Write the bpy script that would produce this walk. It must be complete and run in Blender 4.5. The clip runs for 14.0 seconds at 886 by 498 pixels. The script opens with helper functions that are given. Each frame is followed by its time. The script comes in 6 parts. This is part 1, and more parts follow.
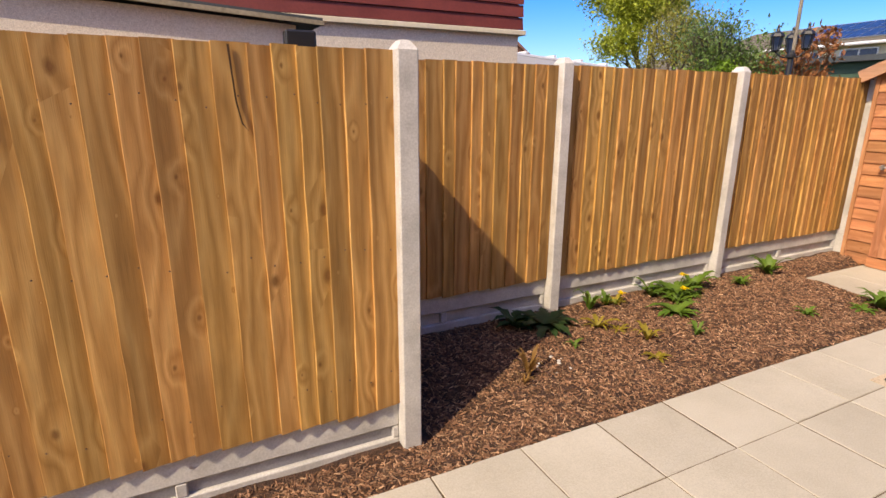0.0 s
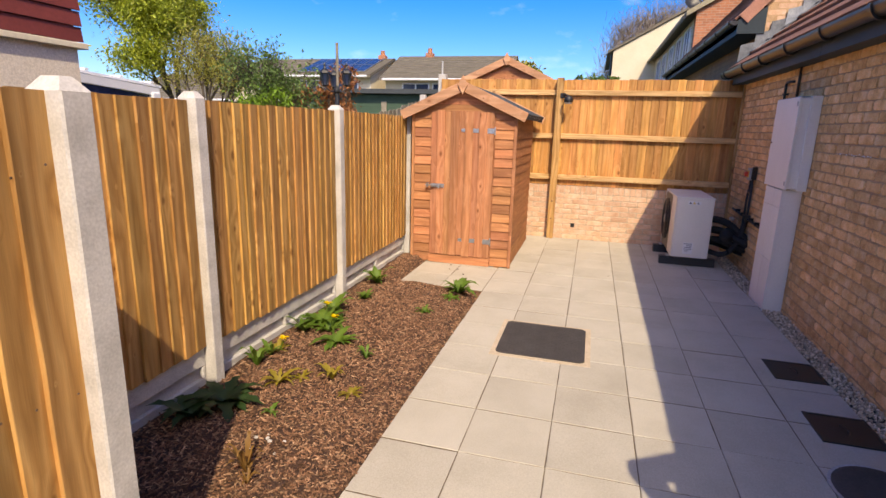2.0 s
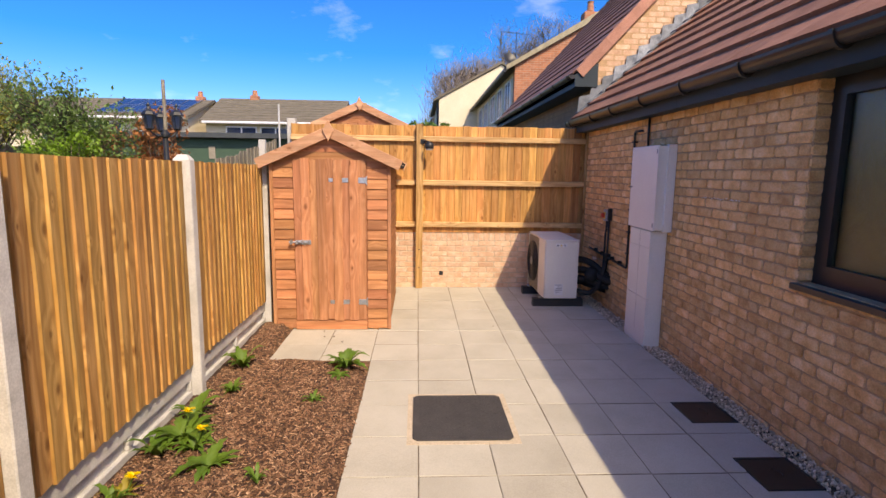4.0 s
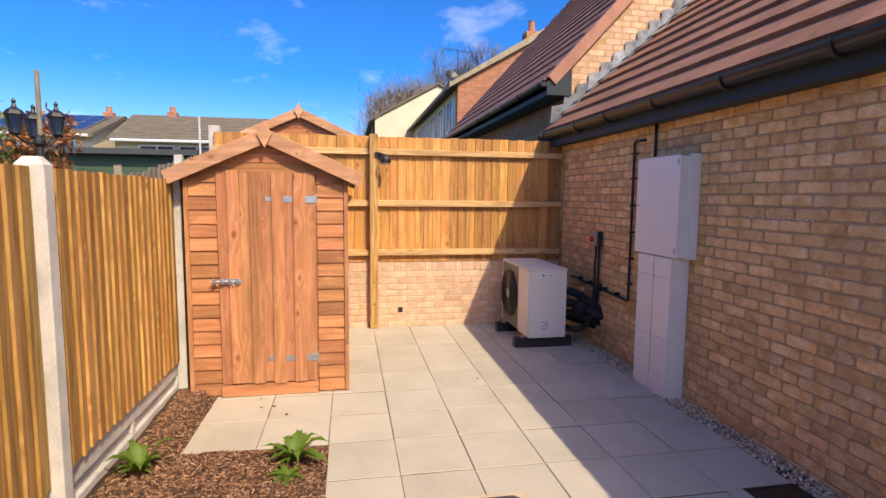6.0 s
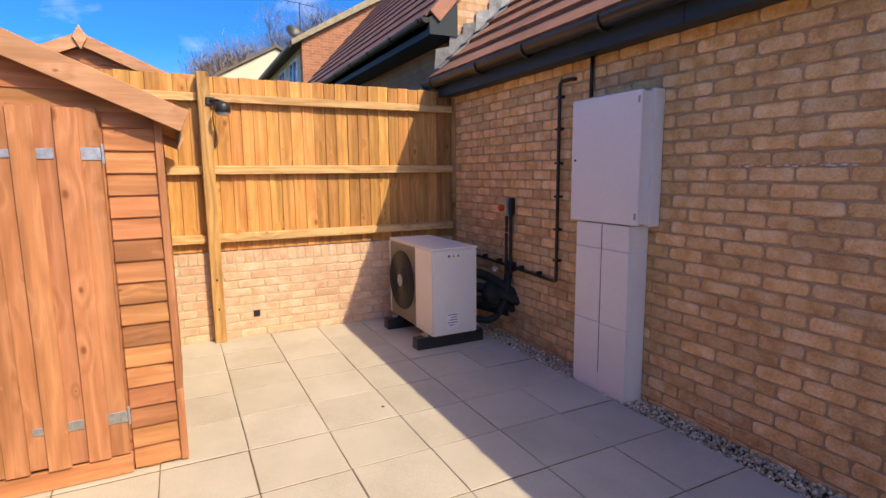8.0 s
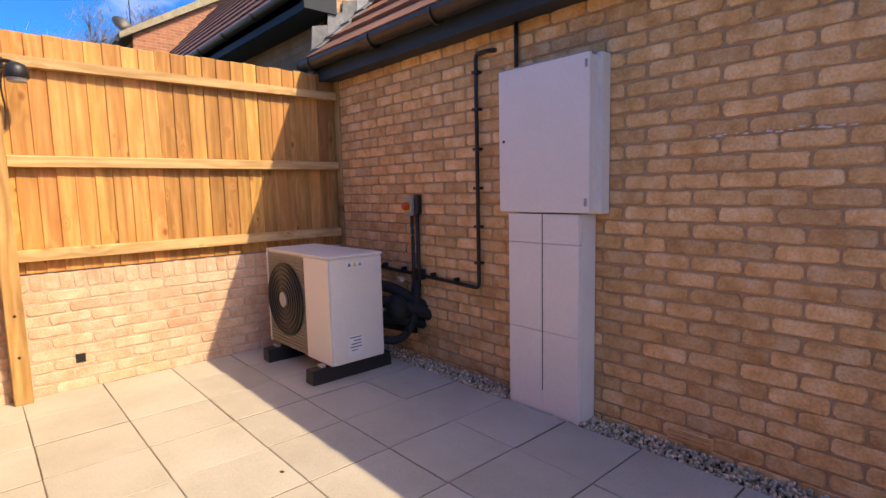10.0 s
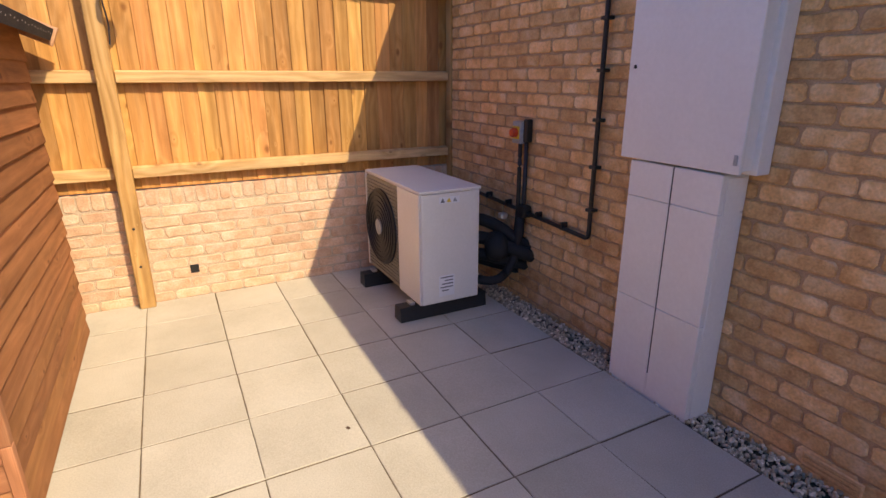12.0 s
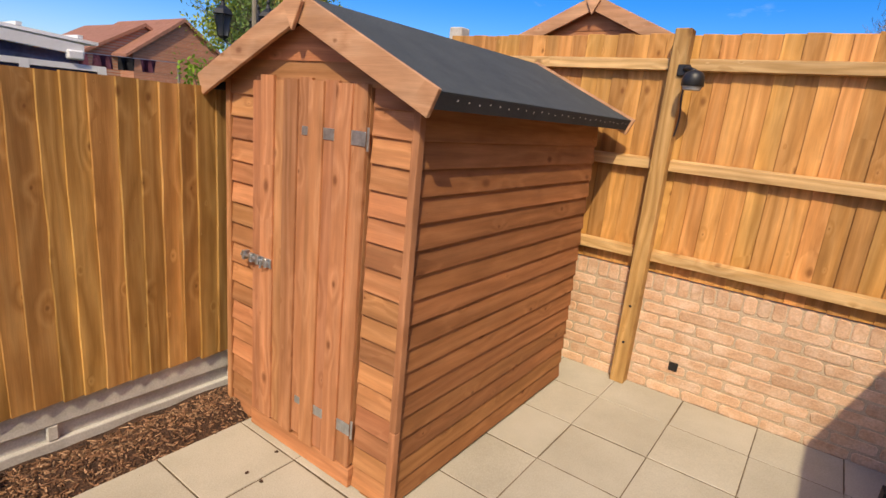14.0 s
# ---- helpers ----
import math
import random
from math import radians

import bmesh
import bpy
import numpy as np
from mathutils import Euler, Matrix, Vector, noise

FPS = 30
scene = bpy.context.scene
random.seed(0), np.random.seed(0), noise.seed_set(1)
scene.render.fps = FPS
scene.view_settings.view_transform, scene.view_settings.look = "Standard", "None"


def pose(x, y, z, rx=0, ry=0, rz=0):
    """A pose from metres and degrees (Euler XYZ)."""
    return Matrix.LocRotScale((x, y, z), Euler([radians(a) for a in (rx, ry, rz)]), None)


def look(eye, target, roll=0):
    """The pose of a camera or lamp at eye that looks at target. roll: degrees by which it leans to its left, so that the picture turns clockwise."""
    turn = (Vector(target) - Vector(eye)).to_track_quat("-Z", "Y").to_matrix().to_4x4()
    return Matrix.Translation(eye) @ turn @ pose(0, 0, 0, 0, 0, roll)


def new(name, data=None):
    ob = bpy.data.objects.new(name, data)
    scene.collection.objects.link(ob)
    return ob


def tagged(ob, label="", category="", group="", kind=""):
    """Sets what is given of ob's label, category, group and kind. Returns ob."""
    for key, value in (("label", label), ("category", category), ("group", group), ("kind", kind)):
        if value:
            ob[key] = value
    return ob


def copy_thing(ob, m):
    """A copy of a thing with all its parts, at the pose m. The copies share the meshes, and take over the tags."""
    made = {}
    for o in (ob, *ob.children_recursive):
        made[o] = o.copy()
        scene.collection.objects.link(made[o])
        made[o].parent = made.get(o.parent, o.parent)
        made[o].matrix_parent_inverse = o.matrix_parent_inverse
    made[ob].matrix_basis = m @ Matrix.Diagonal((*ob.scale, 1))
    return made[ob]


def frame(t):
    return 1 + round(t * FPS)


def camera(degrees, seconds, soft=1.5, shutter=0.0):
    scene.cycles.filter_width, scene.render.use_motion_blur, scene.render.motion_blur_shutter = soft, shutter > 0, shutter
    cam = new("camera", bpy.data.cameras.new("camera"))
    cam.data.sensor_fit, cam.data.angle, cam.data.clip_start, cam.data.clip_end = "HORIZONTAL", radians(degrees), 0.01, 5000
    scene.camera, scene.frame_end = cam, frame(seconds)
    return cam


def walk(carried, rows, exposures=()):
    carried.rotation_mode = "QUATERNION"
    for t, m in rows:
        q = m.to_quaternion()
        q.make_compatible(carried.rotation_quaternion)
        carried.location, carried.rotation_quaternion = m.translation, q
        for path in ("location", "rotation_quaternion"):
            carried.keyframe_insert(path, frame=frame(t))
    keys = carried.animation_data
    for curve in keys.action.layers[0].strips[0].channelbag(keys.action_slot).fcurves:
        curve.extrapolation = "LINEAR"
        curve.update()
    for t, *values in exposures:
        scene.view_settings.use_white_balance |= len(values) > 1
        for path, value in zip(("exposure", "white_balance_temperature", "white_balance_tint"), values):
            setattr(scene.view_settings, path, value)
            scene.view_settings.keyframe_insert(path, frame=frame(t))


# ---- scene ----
cam = camera(80.2, 14.0)
PATH = [
    (0, (-0.139, -0.043, 1.463), (0.709, 1.689, 0.931), 0.2),
    (0.5, (-0.282, 0.136, 1.515), (1.081, 1.488, 0.955), 0.5),
    (1, (-0.345, 0.299, 1.542), (1.261, 1.37, 1.02), 0.2),
    (1.5, (-0.378, 0.461, 1.582), (1.385, 1.273, 1.101), 0.8),
    (2, (-0.384, 0.668, 1.603), (1.494, 1.182, 1.146), 1.6),
    (2.5, (-0.35, 0.859, 1.615), (1.581, 1.176, 1.201), 1.4),
    (3, (-0.243, 1.0, 1.663), (1.713, 1.201, 1.297), 1.0),
    (3.5, (-0.097, 1.095, 1.666), (1.876, 1.144, 1.343), 1.2),
    (4, (0.119, 1.206, 1.653), (2.096, 1.108, 1.363), 0.8),
    (4.2, (0.228, 1.243, 1.641), (2.203, 1.091, 1.364), 0.6),
    (6.3, (1.525, 1.478, 1.585), (3.482, 1.115, 1.383), 0.3),
    (6.5, (1.704, 1.451, 1.576), (3.657, 1.076, 1.367), 0.0),
    (7, (2.028, 1.453, 1.533), (3.945, 0.929, 1.305), -0.2),
    (7.5, (2.335, 1.475, 1.503), (4.192, 0.776, 1.255), -0.8),
    (8, (2.64, 1.432, 1.454), (4.41, 0.545, 1.169), -0.6),
    (8.5, (2.9, 1.373, 1.399), (4.583, 0.329, 1.121), 0.5),
    (8.7, (3.025, 1.363, 1.371), (4.672, 0.256, 1.12), 0.5),
    (10.8, (3.474, 1.274, 1.251), (4.926, -0.081, 1.017), -1.8),
    (11, (3.492, 1.252, 1.254), (4.951, -0.093, 1.004), -1.7),
    (11.5, (3.57, 1.139, 1.336), (5.095, -0.074, 0.885), -1.2),
    (12, (3.661, 0.905, 1.484), (5.351, 0.033, 0.867), -0.2),
    (12.5, (3.772, 0.71, 1.62), (5.614, 0.24, 0.998), 0.8),
    (13, (3.88, 0.499, 1.658), (5.807, 0.5, 1.122), 2.1),
    (13.5, (3.941, 0.307, 1.675), (5.794, 0.882, 1.189), 4.2),
    (14, (4.04, 0.274, 1.677), (5.615, 1.404, 1.183), 5.6),
]
walk(cam, [(t, look(eye, target, roll)) for t, eye, target, roll in PATH], exposures=((0.0, 1.58, 9800, 12), (1.5, 1.54, 9800, 12), (4.0, 1.58, 9800, 12), (8.0, 1.64, 10100, 11), (11.0, 1.86, 10900, 12.5), (12.0, 1.70, 10500, 9), (13.0, 1.44, 9900, 8), (14.0, 1.22, 9800, 8)))

# ---- light ----
# sunlight travels along (0.88, 0.40, -1.0): elevation 46 degrees
SUN_DIR = Vector((0.88, 0.40, -1.0)).normalized()
world = bpy.data.worlds.new("sky")
scene.world = world
world.use_nodes = True
wn = world.node_tree.nodes
sky = wn.new("ShaderNodeTexSky")
sky.sky_type = "NISHITA"
sky.sun_disc = False
sky.sun_elevation = radians(46)
sky.sun_rotation = math.atan2(-0.88, -0.40)
sky.altitude, sky.air_density, sky.dust_density, sky.ozone_density = 0, 0.7, 1.5, 6.0
bg = wn["Background"]
bg.inputs["Strength"].default_value = 0.14
# thin wisps of cloud over the blue
wtc = wn.new("ShaderNodeTexCoord")
wmap = wn.new("ShaderNodeMapping")
wmap.inputs["Scale"].default_value = (2.2, 3.2, 7.5)
wno = wn.new("ShaderNodeTexNoise")
wno.inputs["Scale"].default_value, wno.inputs["Detail"].default_value, wno.inputs["Roughness"].default_value = 1.6, 7, 0.58
wramp = wn.new("ShaderNodeValToRGB")
wramp.color_ramp.elements[0].position, wramp.color_ramp.elements[1].position = 0.6, 0.9
wramp.color_ramp.elements[0].color, wramp.color_ramp.elements[1].color = (0, 0, 0, 1), (0.32, 0.32, 0.32, 1)
wmix = wn.new("ShaderNodeMix")
wmix.data_type = "RGBA"
wmix.inputs["B"].default_value = (5.0, 5.6, 6.6, 1)
wl = world.node_tree.links
wl.new(wtc.outputs["Generated"], wmap.inputs["Vector"])
wl.new(wmap.outputs["Vector"], wno.inputs["Vector"])
wl.new(wno.outputs["Fac"], wramp.inputs["Fac"])
wl.new(wramp.outputs["Color"], wmix.inputs["Factor"])
wsat = wn.new("ShaderNodeHueSaturation")
wsat.inputs["Hue"].default_value = 0.515
wsat.inputs["Saturation"].default_value = 1.4
wsat.inputs["Value"].default_value = 0.85
wl.new(sky.outputs["Color"], wsat.inputs["Color"])
wl.new(wsat.outputs["Color"], wmix.inputs["A"])
wl.new(wmix.outputs["Result"], bg.inputs["Color"])
sun_data = bpy.data.lights.new("sun", "SUN")
sun_data.energy, sun_data.angle, sun_data.color = 1.55, radians(0.53), (1.0, 0.975, 0.93)
sun = new("sun", sun_data)
sun.matrix_world = look((0, 0, 30), Vector((0, 0, 30)) + SUN_DIR)

# ---- materials ----
def material(name, colors, rough=0.7, metal=0.0, scale=6.0, stretch=(1, 1, 1), fine=60.0, bump=0.3, depth=0.003,
             jitter=0.0, island=False, stain=0.25, sheen=0.5, use_random=True):
    """Procedural surface: colours mixed by broad noise, fine grain over it, brightness varied per piece, relief from both scales."""
    m = bpy.data.materials.new(name)
    m.use_nodes = True
    n, l = m.node_tree.nodes, m.node_tree.links
    bsdf = n["Principled BSDF"]
    tc = n.new("ShaderNodeTexCoord")
    info = n.new("ShaderNodeObjectInfo")
    geo = n.new("ShaderNodeNewGeometry")
    rnd = geo.outputs["Random Per Island"] if island else info.outputs["Random"]
    shift = n.new("ShaderNodeVectorMath")
    shift.operation = "SCALE"
    shift.inputs[0].default_value = (37.0, 53.0, 71.0)
    if use_random:
        l.new(rnd, shift.inputs["Scale"])
    else:
        shift.inputs["Scale"].default_value = 0
    add = n.new("ShaderNodeVectorMath")
    l.new(tc.outputs["Object"], add.inputs[0])
    l.new(shift.outputs[0], add.inputs[1])
    mp = n.new("ShaderNodeMapping")
    mp.inputs["Scale"].default_value = stretch
    l.new(add.outputs[0], mp.inputs["Vector"])
    big = n.new("ShaderNodeTexNoise")
    big.inputs["Scale"].default_value, big.inputs["Detail"].default_value, big.inputs["Roughness"].default_value = scale, 5, 0.6
    l.new(mp.outputs[0], big.inputs["Vector"])
    small = n.new("ShaderNodeTexNoise")
    small.inputs["Scale"].default_value, small.inputs["Detail"].default_value = fine, 4
    l.new(mp.outputs[0], small.inputs["Vector"])
    ramp = n.new("ShaderNodeValToRGB")
    els = ramp.color_ramp.elements
    els[0].position, els[1].position = 0.3, 0.7
    els[0].color, els[1].color = (*colors[0], 1), (*colors[-1], 1)
    for i, c in enumerate(colors[1:-1]):
        e = els.new(0.3 + 0.4 * (i + 1) / (len(colors) - 1))
        e.color = (*c, 1)
    l.new(big.outputs["Fac"], ramp.inputs["Fac"])
    # fine grain multiplies brightness
    mr = n.new("ShaderNodeMapRange")
    mr.inputs["From Min"].default_value, mr.inputs["From Max"].default_value = 0.3, 0.7
    mr.inputs["To Min"].default_value, mr.inputs["To Max"].default_value = 1 - stain, 1 + stain * 0.6
    l.new(small.outputs["Fac"], mr.inputs["Value"])
    jr = n.new("ShaderNodeMapRange")
    jr.inputs["To Min"].default_value, jr.inputs["To Max"].default_value = 1 - jitter, 1 + jitter
    l.new(rnd, jr.inputs["Value"])
    mul = n.new("ShaderNodeMath")
    mul.operation = "MULTIPLY"
    l.new(mr.outputs[0], mul.inputs[0])
    l.new(jr.outputs[0], mul.inputs[1])
    vm = n.new("ShaderNodeVectorMath")
    vm.operation = "SCALE"
    l.new(ramp.outputs["Color"], vm.inputs[0])
    l.new(mul.outputs[0], vm.inputs["Scale"])
    l.new(vm.outputs[0], bsdf.inputs["Base Color"])
    bsdf.inputs["Roughness"].default_value = rough
    bsdf.inputs["Metallic"].default_value = metal
    bsdf.inputs["Specular IOR Level"].default_value = sheen
    bp = n.new("ShaderNodeBump")
    bp.inputs["Strength"].default_value, bp.inputs["Distance"].default_value = bump, depth
    hs = n.new("ShaderNodeMath")
    hs.operation = "ADD"
    l.new(big.outputs["Fac"], hs.inputs[0])
    l.new(small.outputs["Fac"], hs.inputs[1])
    l.new(hs.outputs[0], bp.inputs["Height"])
    l.new(bp.outputs[0], bsdf.inputs["Normal"])
    return m


def timber(name, colors, axis="z", rough=0.75, jitter=0.25, rings=26.0, knots=0.75, tint=0.0, face="xz", sap=0.2):
    """Sawn softwood: growth rings wandering along the grain, pale sapwood streaks, odd knots; each board differs."""
    m = bpy.data.materials.new(name)
    m.use_nodes = True
    n, l = m.node_tree.nodes, m.node_tree.links
    bsdf = n["Principled BSDF"]

    def node(kind, **values):
        q = n.new("ShaderNode" + kind)
        for key, v in values.items():
            q.inputs[key].default_value = v
        return q

    def calc(op, a, b, c=None):
        q = n.new("ShaderNodeMath")
        q.operation = op
        for k, v in enumerate((a, b, c)):
            if v is None:
                continue
            if isinstance(v, (int, float)):
                q.inputs[k].default_value = v
            else:
                l.new(v, q.inputs[k])
        return q.outputs[0]

    def span(value, f0, f1, t0, t1):
        q = n.new("ShaderNodeMapRange")
        q.inputs["From Min"].default_value, q.inputs["From Max"].default_value = f0, f1
        q.inputs["To Min"].default_value, q.inputs["To Max"].default_value = t0, t1
        l.new(value, q.inputs["Value"])
        return q.outputs[0]

    tc, info = node("TexCoord"), node("ObjectInfo")
    shift = n.new("ShaderNodeVectorMath")
    shift.operation = "SCALE"
    shift.inputs[0].default_value = (17.0, 29.0, 41.0)
    l.new(info.outputs["Random"], shift.inputs["Scale"])
    add = n.new("ShaderNodeVectorMath")
    l.new(tc.outputs["Object"], add.inputs[0])
    l.new(shift.outputs[0], add.inputs[1])
    sep = node("SeparateXYZ")
    l.new(add.outputs[0], sep.inputs[0])
    flat = sep.outputs["X" if face == "xz" else "Y"]
    across, along = (flat, sep.outputs["Z"]) if axis == "z" else (sep.outputs["Z"], flat)
    com = node("CombineXYZ")
    l.new(across, com.inputs["X"])
    l.new(along, com.inputs["Y"])
    l.new(info.outputs["Random"], com.inputs["Z"])

    def grain(sx, sy, detail, rough_=0.5):
        mp = n.new("ShaderNodeMapping")
        mp.inputs["Scale"].default_value = (sx, sy, 9.0)
        l.new(com.outputs[0], mp.inputs["Vector"])
        q = node("TexNoise", Scale=1.0, Detail=detail, Roughness=rough_)
        l.new(mp.outputs[0], q.inputs["Vector"])
        return q.outputs["Fac"]

    # knots: some cells only, of unlike sizes
    kmap = n.new("ShaderNodeMapping")
    kmap.inputs["Scale"].default_value = (1.0, 0.6, 1.0)
    l.new(com.outputs[0], kmap.inputs["Vector"])
    vor = node("TexVoronoi", Scale=5.5)
    vor.voronoi_dimensions = "2D"
    l.new(kmap.outputs[0], vor.inputs["Vector"])
    cell = node("SeparateXYZ")
    l.new(vor.outputs["Color"], cell.inputs[0])
    size = calc("MULTIPLY_ADD", calc("POWER", cell.outputs["X"], 2.5), 1.1, 0.08)
    reach = calc("DIVIDE", calc("MULTIPLY_ADD", grain(90, 60, 2), 0.03, vor.outputs["Distance"]), size)
    heart = span(reach, 0.055, 0.13, knots, 0.0)
    swirl = span(reach, 0.0, 0.55, 2.2, 0.0)
    # rings
    wander = calc("MULTIPLY", grain(7, 0.9, 3), 9.0)
    wave = calc("PINGPONG", calc("ADD", calc("MULTIPLY_ADD", across, rings, wander), swirl), 1.0)
    fibre = grain(420, 9, 3)
    broad = grain(16, 0.7, 3, 0.6)
    patch = grain(5, 2.6, 4, 0.6)
    ramp = n.new("ShaderNodeValToRGB")
    els = ramp.color_ramp.elements
    els[0].position, els[1].position = 0.05, 0.95
    els[0].color, els[1].color = (*colors[0], 1), (*colors[-1], 1)
    for i, c in enumerate(colors[1:-1]):
        e = els.new(0.05 + 0.9 * (i + 1) / (len(colors) - 1))
        e.color = (*c, 1)
    l.new(wave, ramp.inputs["Fac"])
    val = calc("MULTIPLY", span(broad, 0.3, 0.7, 1 - sap, 1 + sap), span(fibre, 0.3, 0.7, 0.90, 1.08))
    val = calc("MULTIPLY", val, span(patch, 0.3, 0.7, 0.86, 1.12))
    val = calc("MULTIPLY", val, span(info.outputs["Random"], 0, 1, 1 - jitter, 1 + jitter))
    vm = n.new("ShaderNodeVectorMath")
    vm.operation = "SCALE"
    l.new(ramp.outputs["Color"], vm.inputs[0])
    l.new(val, vm.inputs["Scale"])
    col = vm.outputs[0]
    if tint:
        # a second number per board from the first
        hue = calc("MULTIPLY_ADD", calc("FRACT", calc("MULTIPLY", info.outputs["Random"], 7.31), 0), tint, 0.5 - tint / 2)
        hs = node("HueSaturation")
        l.new(hue, hs.inputs["Hue"])
        l.new(col, hs.inputs["Color"])
        col = hs.outputs["Color"]
    mix = n.new("ShaderNodeMix")
    mix.data_type = "RGBA"
    mix.inputs["B"].default_value = (*[c * k for c, k in zip(colors[0], (0.42, 0.32, 0.28))], 1)
    l.new(heart, mix.inputs["Factor"])
    l.new(col, mix.inputs["A"])
    l.new(mix.outputs["Result"], bsdf.inputs["Base Color"])
    bsdf.inputs["Roughness"].default_value = rough
    bsdf.inputs["Specular IOR Level"].default_value = 0.3
    bp = node("Bump", Strength=0.35, Distance=0.0012)
    l.new(calc("ADD", fibre, wave), bp.inputs["Height"])
    l.new(bp.outputs[0], bsdf.inputs["Normal"])
    return m


FENCE_WOOD = timber("fence_wood", [(0.38, 0.195, 0.060), (0.465, 0.25, 0.082), (0.54, 0.312, 0.112)], tint=0.012, jitter=0.18, sap=0.22)
BACK_WOOD = timber("back_fence_wood", [(0.455, 0.21, 0.066), (0.505, 0.242, 0.080), (0.555, 0.278, 0.100)], tint=0.016, face="yz", jitter=0.28, sap=0.22)
RAIL_WOOD = timber("rail_wood", [(0.50, 0.295, 0.125), (0.58, 0.355, 0.165), (0.64, 0.415, 0.205)], axis="y", face="yz", jitter=0.08)
POST_WOOD = timber("post_wood", [(0.38, 0.205, 0.075), (0.46, 0.26, 0.10), (0.52, 0.31, 0.132)], face="yz", jitter=0.08)
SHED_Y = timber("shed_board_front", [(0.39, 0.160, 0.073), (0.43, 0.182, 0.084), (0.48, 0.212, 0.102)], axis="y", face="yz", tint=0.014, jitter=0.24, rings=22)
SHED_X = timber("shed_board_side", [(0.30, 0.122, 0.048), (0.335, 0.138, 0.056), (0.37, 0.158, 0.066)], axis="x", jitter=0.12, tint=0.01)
SHED_Z = timber("shed_board_upright", [(0.375, 0.158, 0.074), (0.42, 0.182, 0.088), (0.475, 0.218, 0.112)], axis="z", face="yz", tint=0.012, jitter=0.16, rings=22)
BARGE = timber("barge_wood", [(0.49, 0.25, 0.140), (0.53, 0.28, 0.16), (0.57, 0.315, 0.188)], axis="y", jitter=0.08, face="yz", rings=12)
NAIL = material("rusty_nail", [(0.10, 0.06, 0.04), (0.20, 0.13, 0.09)], 0.6, 0.4)
SPLIT_WOOD = material("split_wood", [(0.05, 0.022, 0.008), (0.08, 0.036, 0.014)], 0.9)
CONCRETE = material("post_concrete", [(0.42, 0.405, 0.375), (0.54, 0.52, 0.49), (0.62, 0.60, 0.565)], 0.92, scale=6, fine=120, bump=0.3, depth=0.003, stain=0.15, jitter=0.06)
SLAB = material("paving_slab", [(0.415, 0.382, 0.312), (0.465, 0.43, 0.355), (0.505, 0.47, 0.395)], 0.9, scale=2.2, fine=160, bump=0.35, depth=0.002, stain=0.12, jitter=0.05, sheen=0.25)
SAND = material("joint_sand", [(0.075, 0.052, 0.032), (0.19, 0.14, 0.09)], 0.95, scale=9, fine=200)
MULCH = material("mulch_soil", [(0.035, 0.016, 0.009), (0.075, 0.036, 0.021), (0.12, 0.06, 0.036)], 0.95, scale=14, fine=90, bump=1.0, depth=0.02, stain=0.5)
CHIP = material("bark_chip", [(0.095, 0.043, 0.024), (0.215, 0.11, 0.064), (0.46, 0.295, 0.185)], 0.85, scale=9, fine=60, island=True, jitter=0.6, stain=0.35, sheen=0.25)
HOUSE_BRICK = material("house_brick", [(0.57, 0.295, 0.11), (0.76, 0.455, 0.205), (0.85, 0.60, 0.34)], 0.92, scale=9, fine=90, bump=0.8, depth=0.004, jitter=0.18, stain=0.18)
HOUSE_BRICK_FAR = material("house_brick_joined", [(0.57, 0.295, 0.11), (0.76, 0.455, 0.205), (0.85, 0.60, 0.34)], 0.92, scale=9, fine=90, bump=0.8, depth=0.004, jitter=0.18, stain=0.18, island=True)
MORTAR = material("mortar", [(0.42, 0.26, 0.14), (0.54, 0.355, 0.21)], 0.95, scale=12, fine=220, bump=0.5)
PALE_MORTAR = material("garden_wall_mortar", [(0.46, 0.345, 0.24), (0.58, 0.45, 0.33)], 0.95, scale=12, fine=220, bump=0.5)
YELLOW_BRICK = material("garden_wall_brick", [(0.56, 0.325, 0.20), (0.64, 0.41, 0.275), (0.72, 0.52, 0.39)], 0.92, scale=9, fine=90, bump=0.8, depth=0.004, jitter=0.13, stain=0.16)
YELLOW_BRICK_FAR = material("gable_brick", [(0.56, 0.325, 0.20), (0.64, 0.41, 0.275), (0.72, 0.52, 0.39)], 0.92, scale=9, fine=90, bump=0.8, depth=0.004, jitter=0.13, stain=0.16, island=True)
ROOF_TILE = material("roof_tile", [(0.235, 0.10, 0.056), (0.30, 0.133, 0.078), (0.355, 0.17, 0.108)], 0.8, scale=5, fine=140, bump=0.4, jitter=0.16, stain=0.18)
ROOF_TILE_FAR = material("neighbour_roof_tile", [(0.17, 0.075, 0.05), (0.22, 0.10, 0.07), (0.27, 0.13, 0.09)], 0.8, scale=5, fine=140, bump=0.4, jitter=0.12, stain=0.14, island=True)
RED_TILE = material("red_roof_tile", [(0.26, 0.11, 0.07), (0.36, 0.16, 0.105)], 0.85, scale=3, fine=25, bump=0.5, stain=0.2)
LEAD = material("lead_flashing", [(0.10, 0.115, 0.135), (0.19, 0.21, 0.235), (0.30, 0.32, 0.345)], 0.6, 0.1, scale=9, fine=70, bump=0.6, jitter=0.35)
FASCIA = material("grey_fascia", [(0.022, 0.036, 0.046), (0.030, 0.045, 0.056)], 0.55, scale=3, fine=40, bump=0.05, stain=0.05, sheen=0.25)
WINDOW_DARK = material("window_frame_grey", [(0.016, 0.018, 0.021), (0.022, 0.025, 0.029)], 0.35, scale=3, fine=40, bump=0.05, stain=0.05)
# Tan of the sunlit fence mirrored in the window, painted as a colour.
PANE_REFLECTION = material("pane_reflection", [(0.36, 0.25, 0.09), (0.44, 0.32, 0.13)], 0.9, scale=2, fine=20)
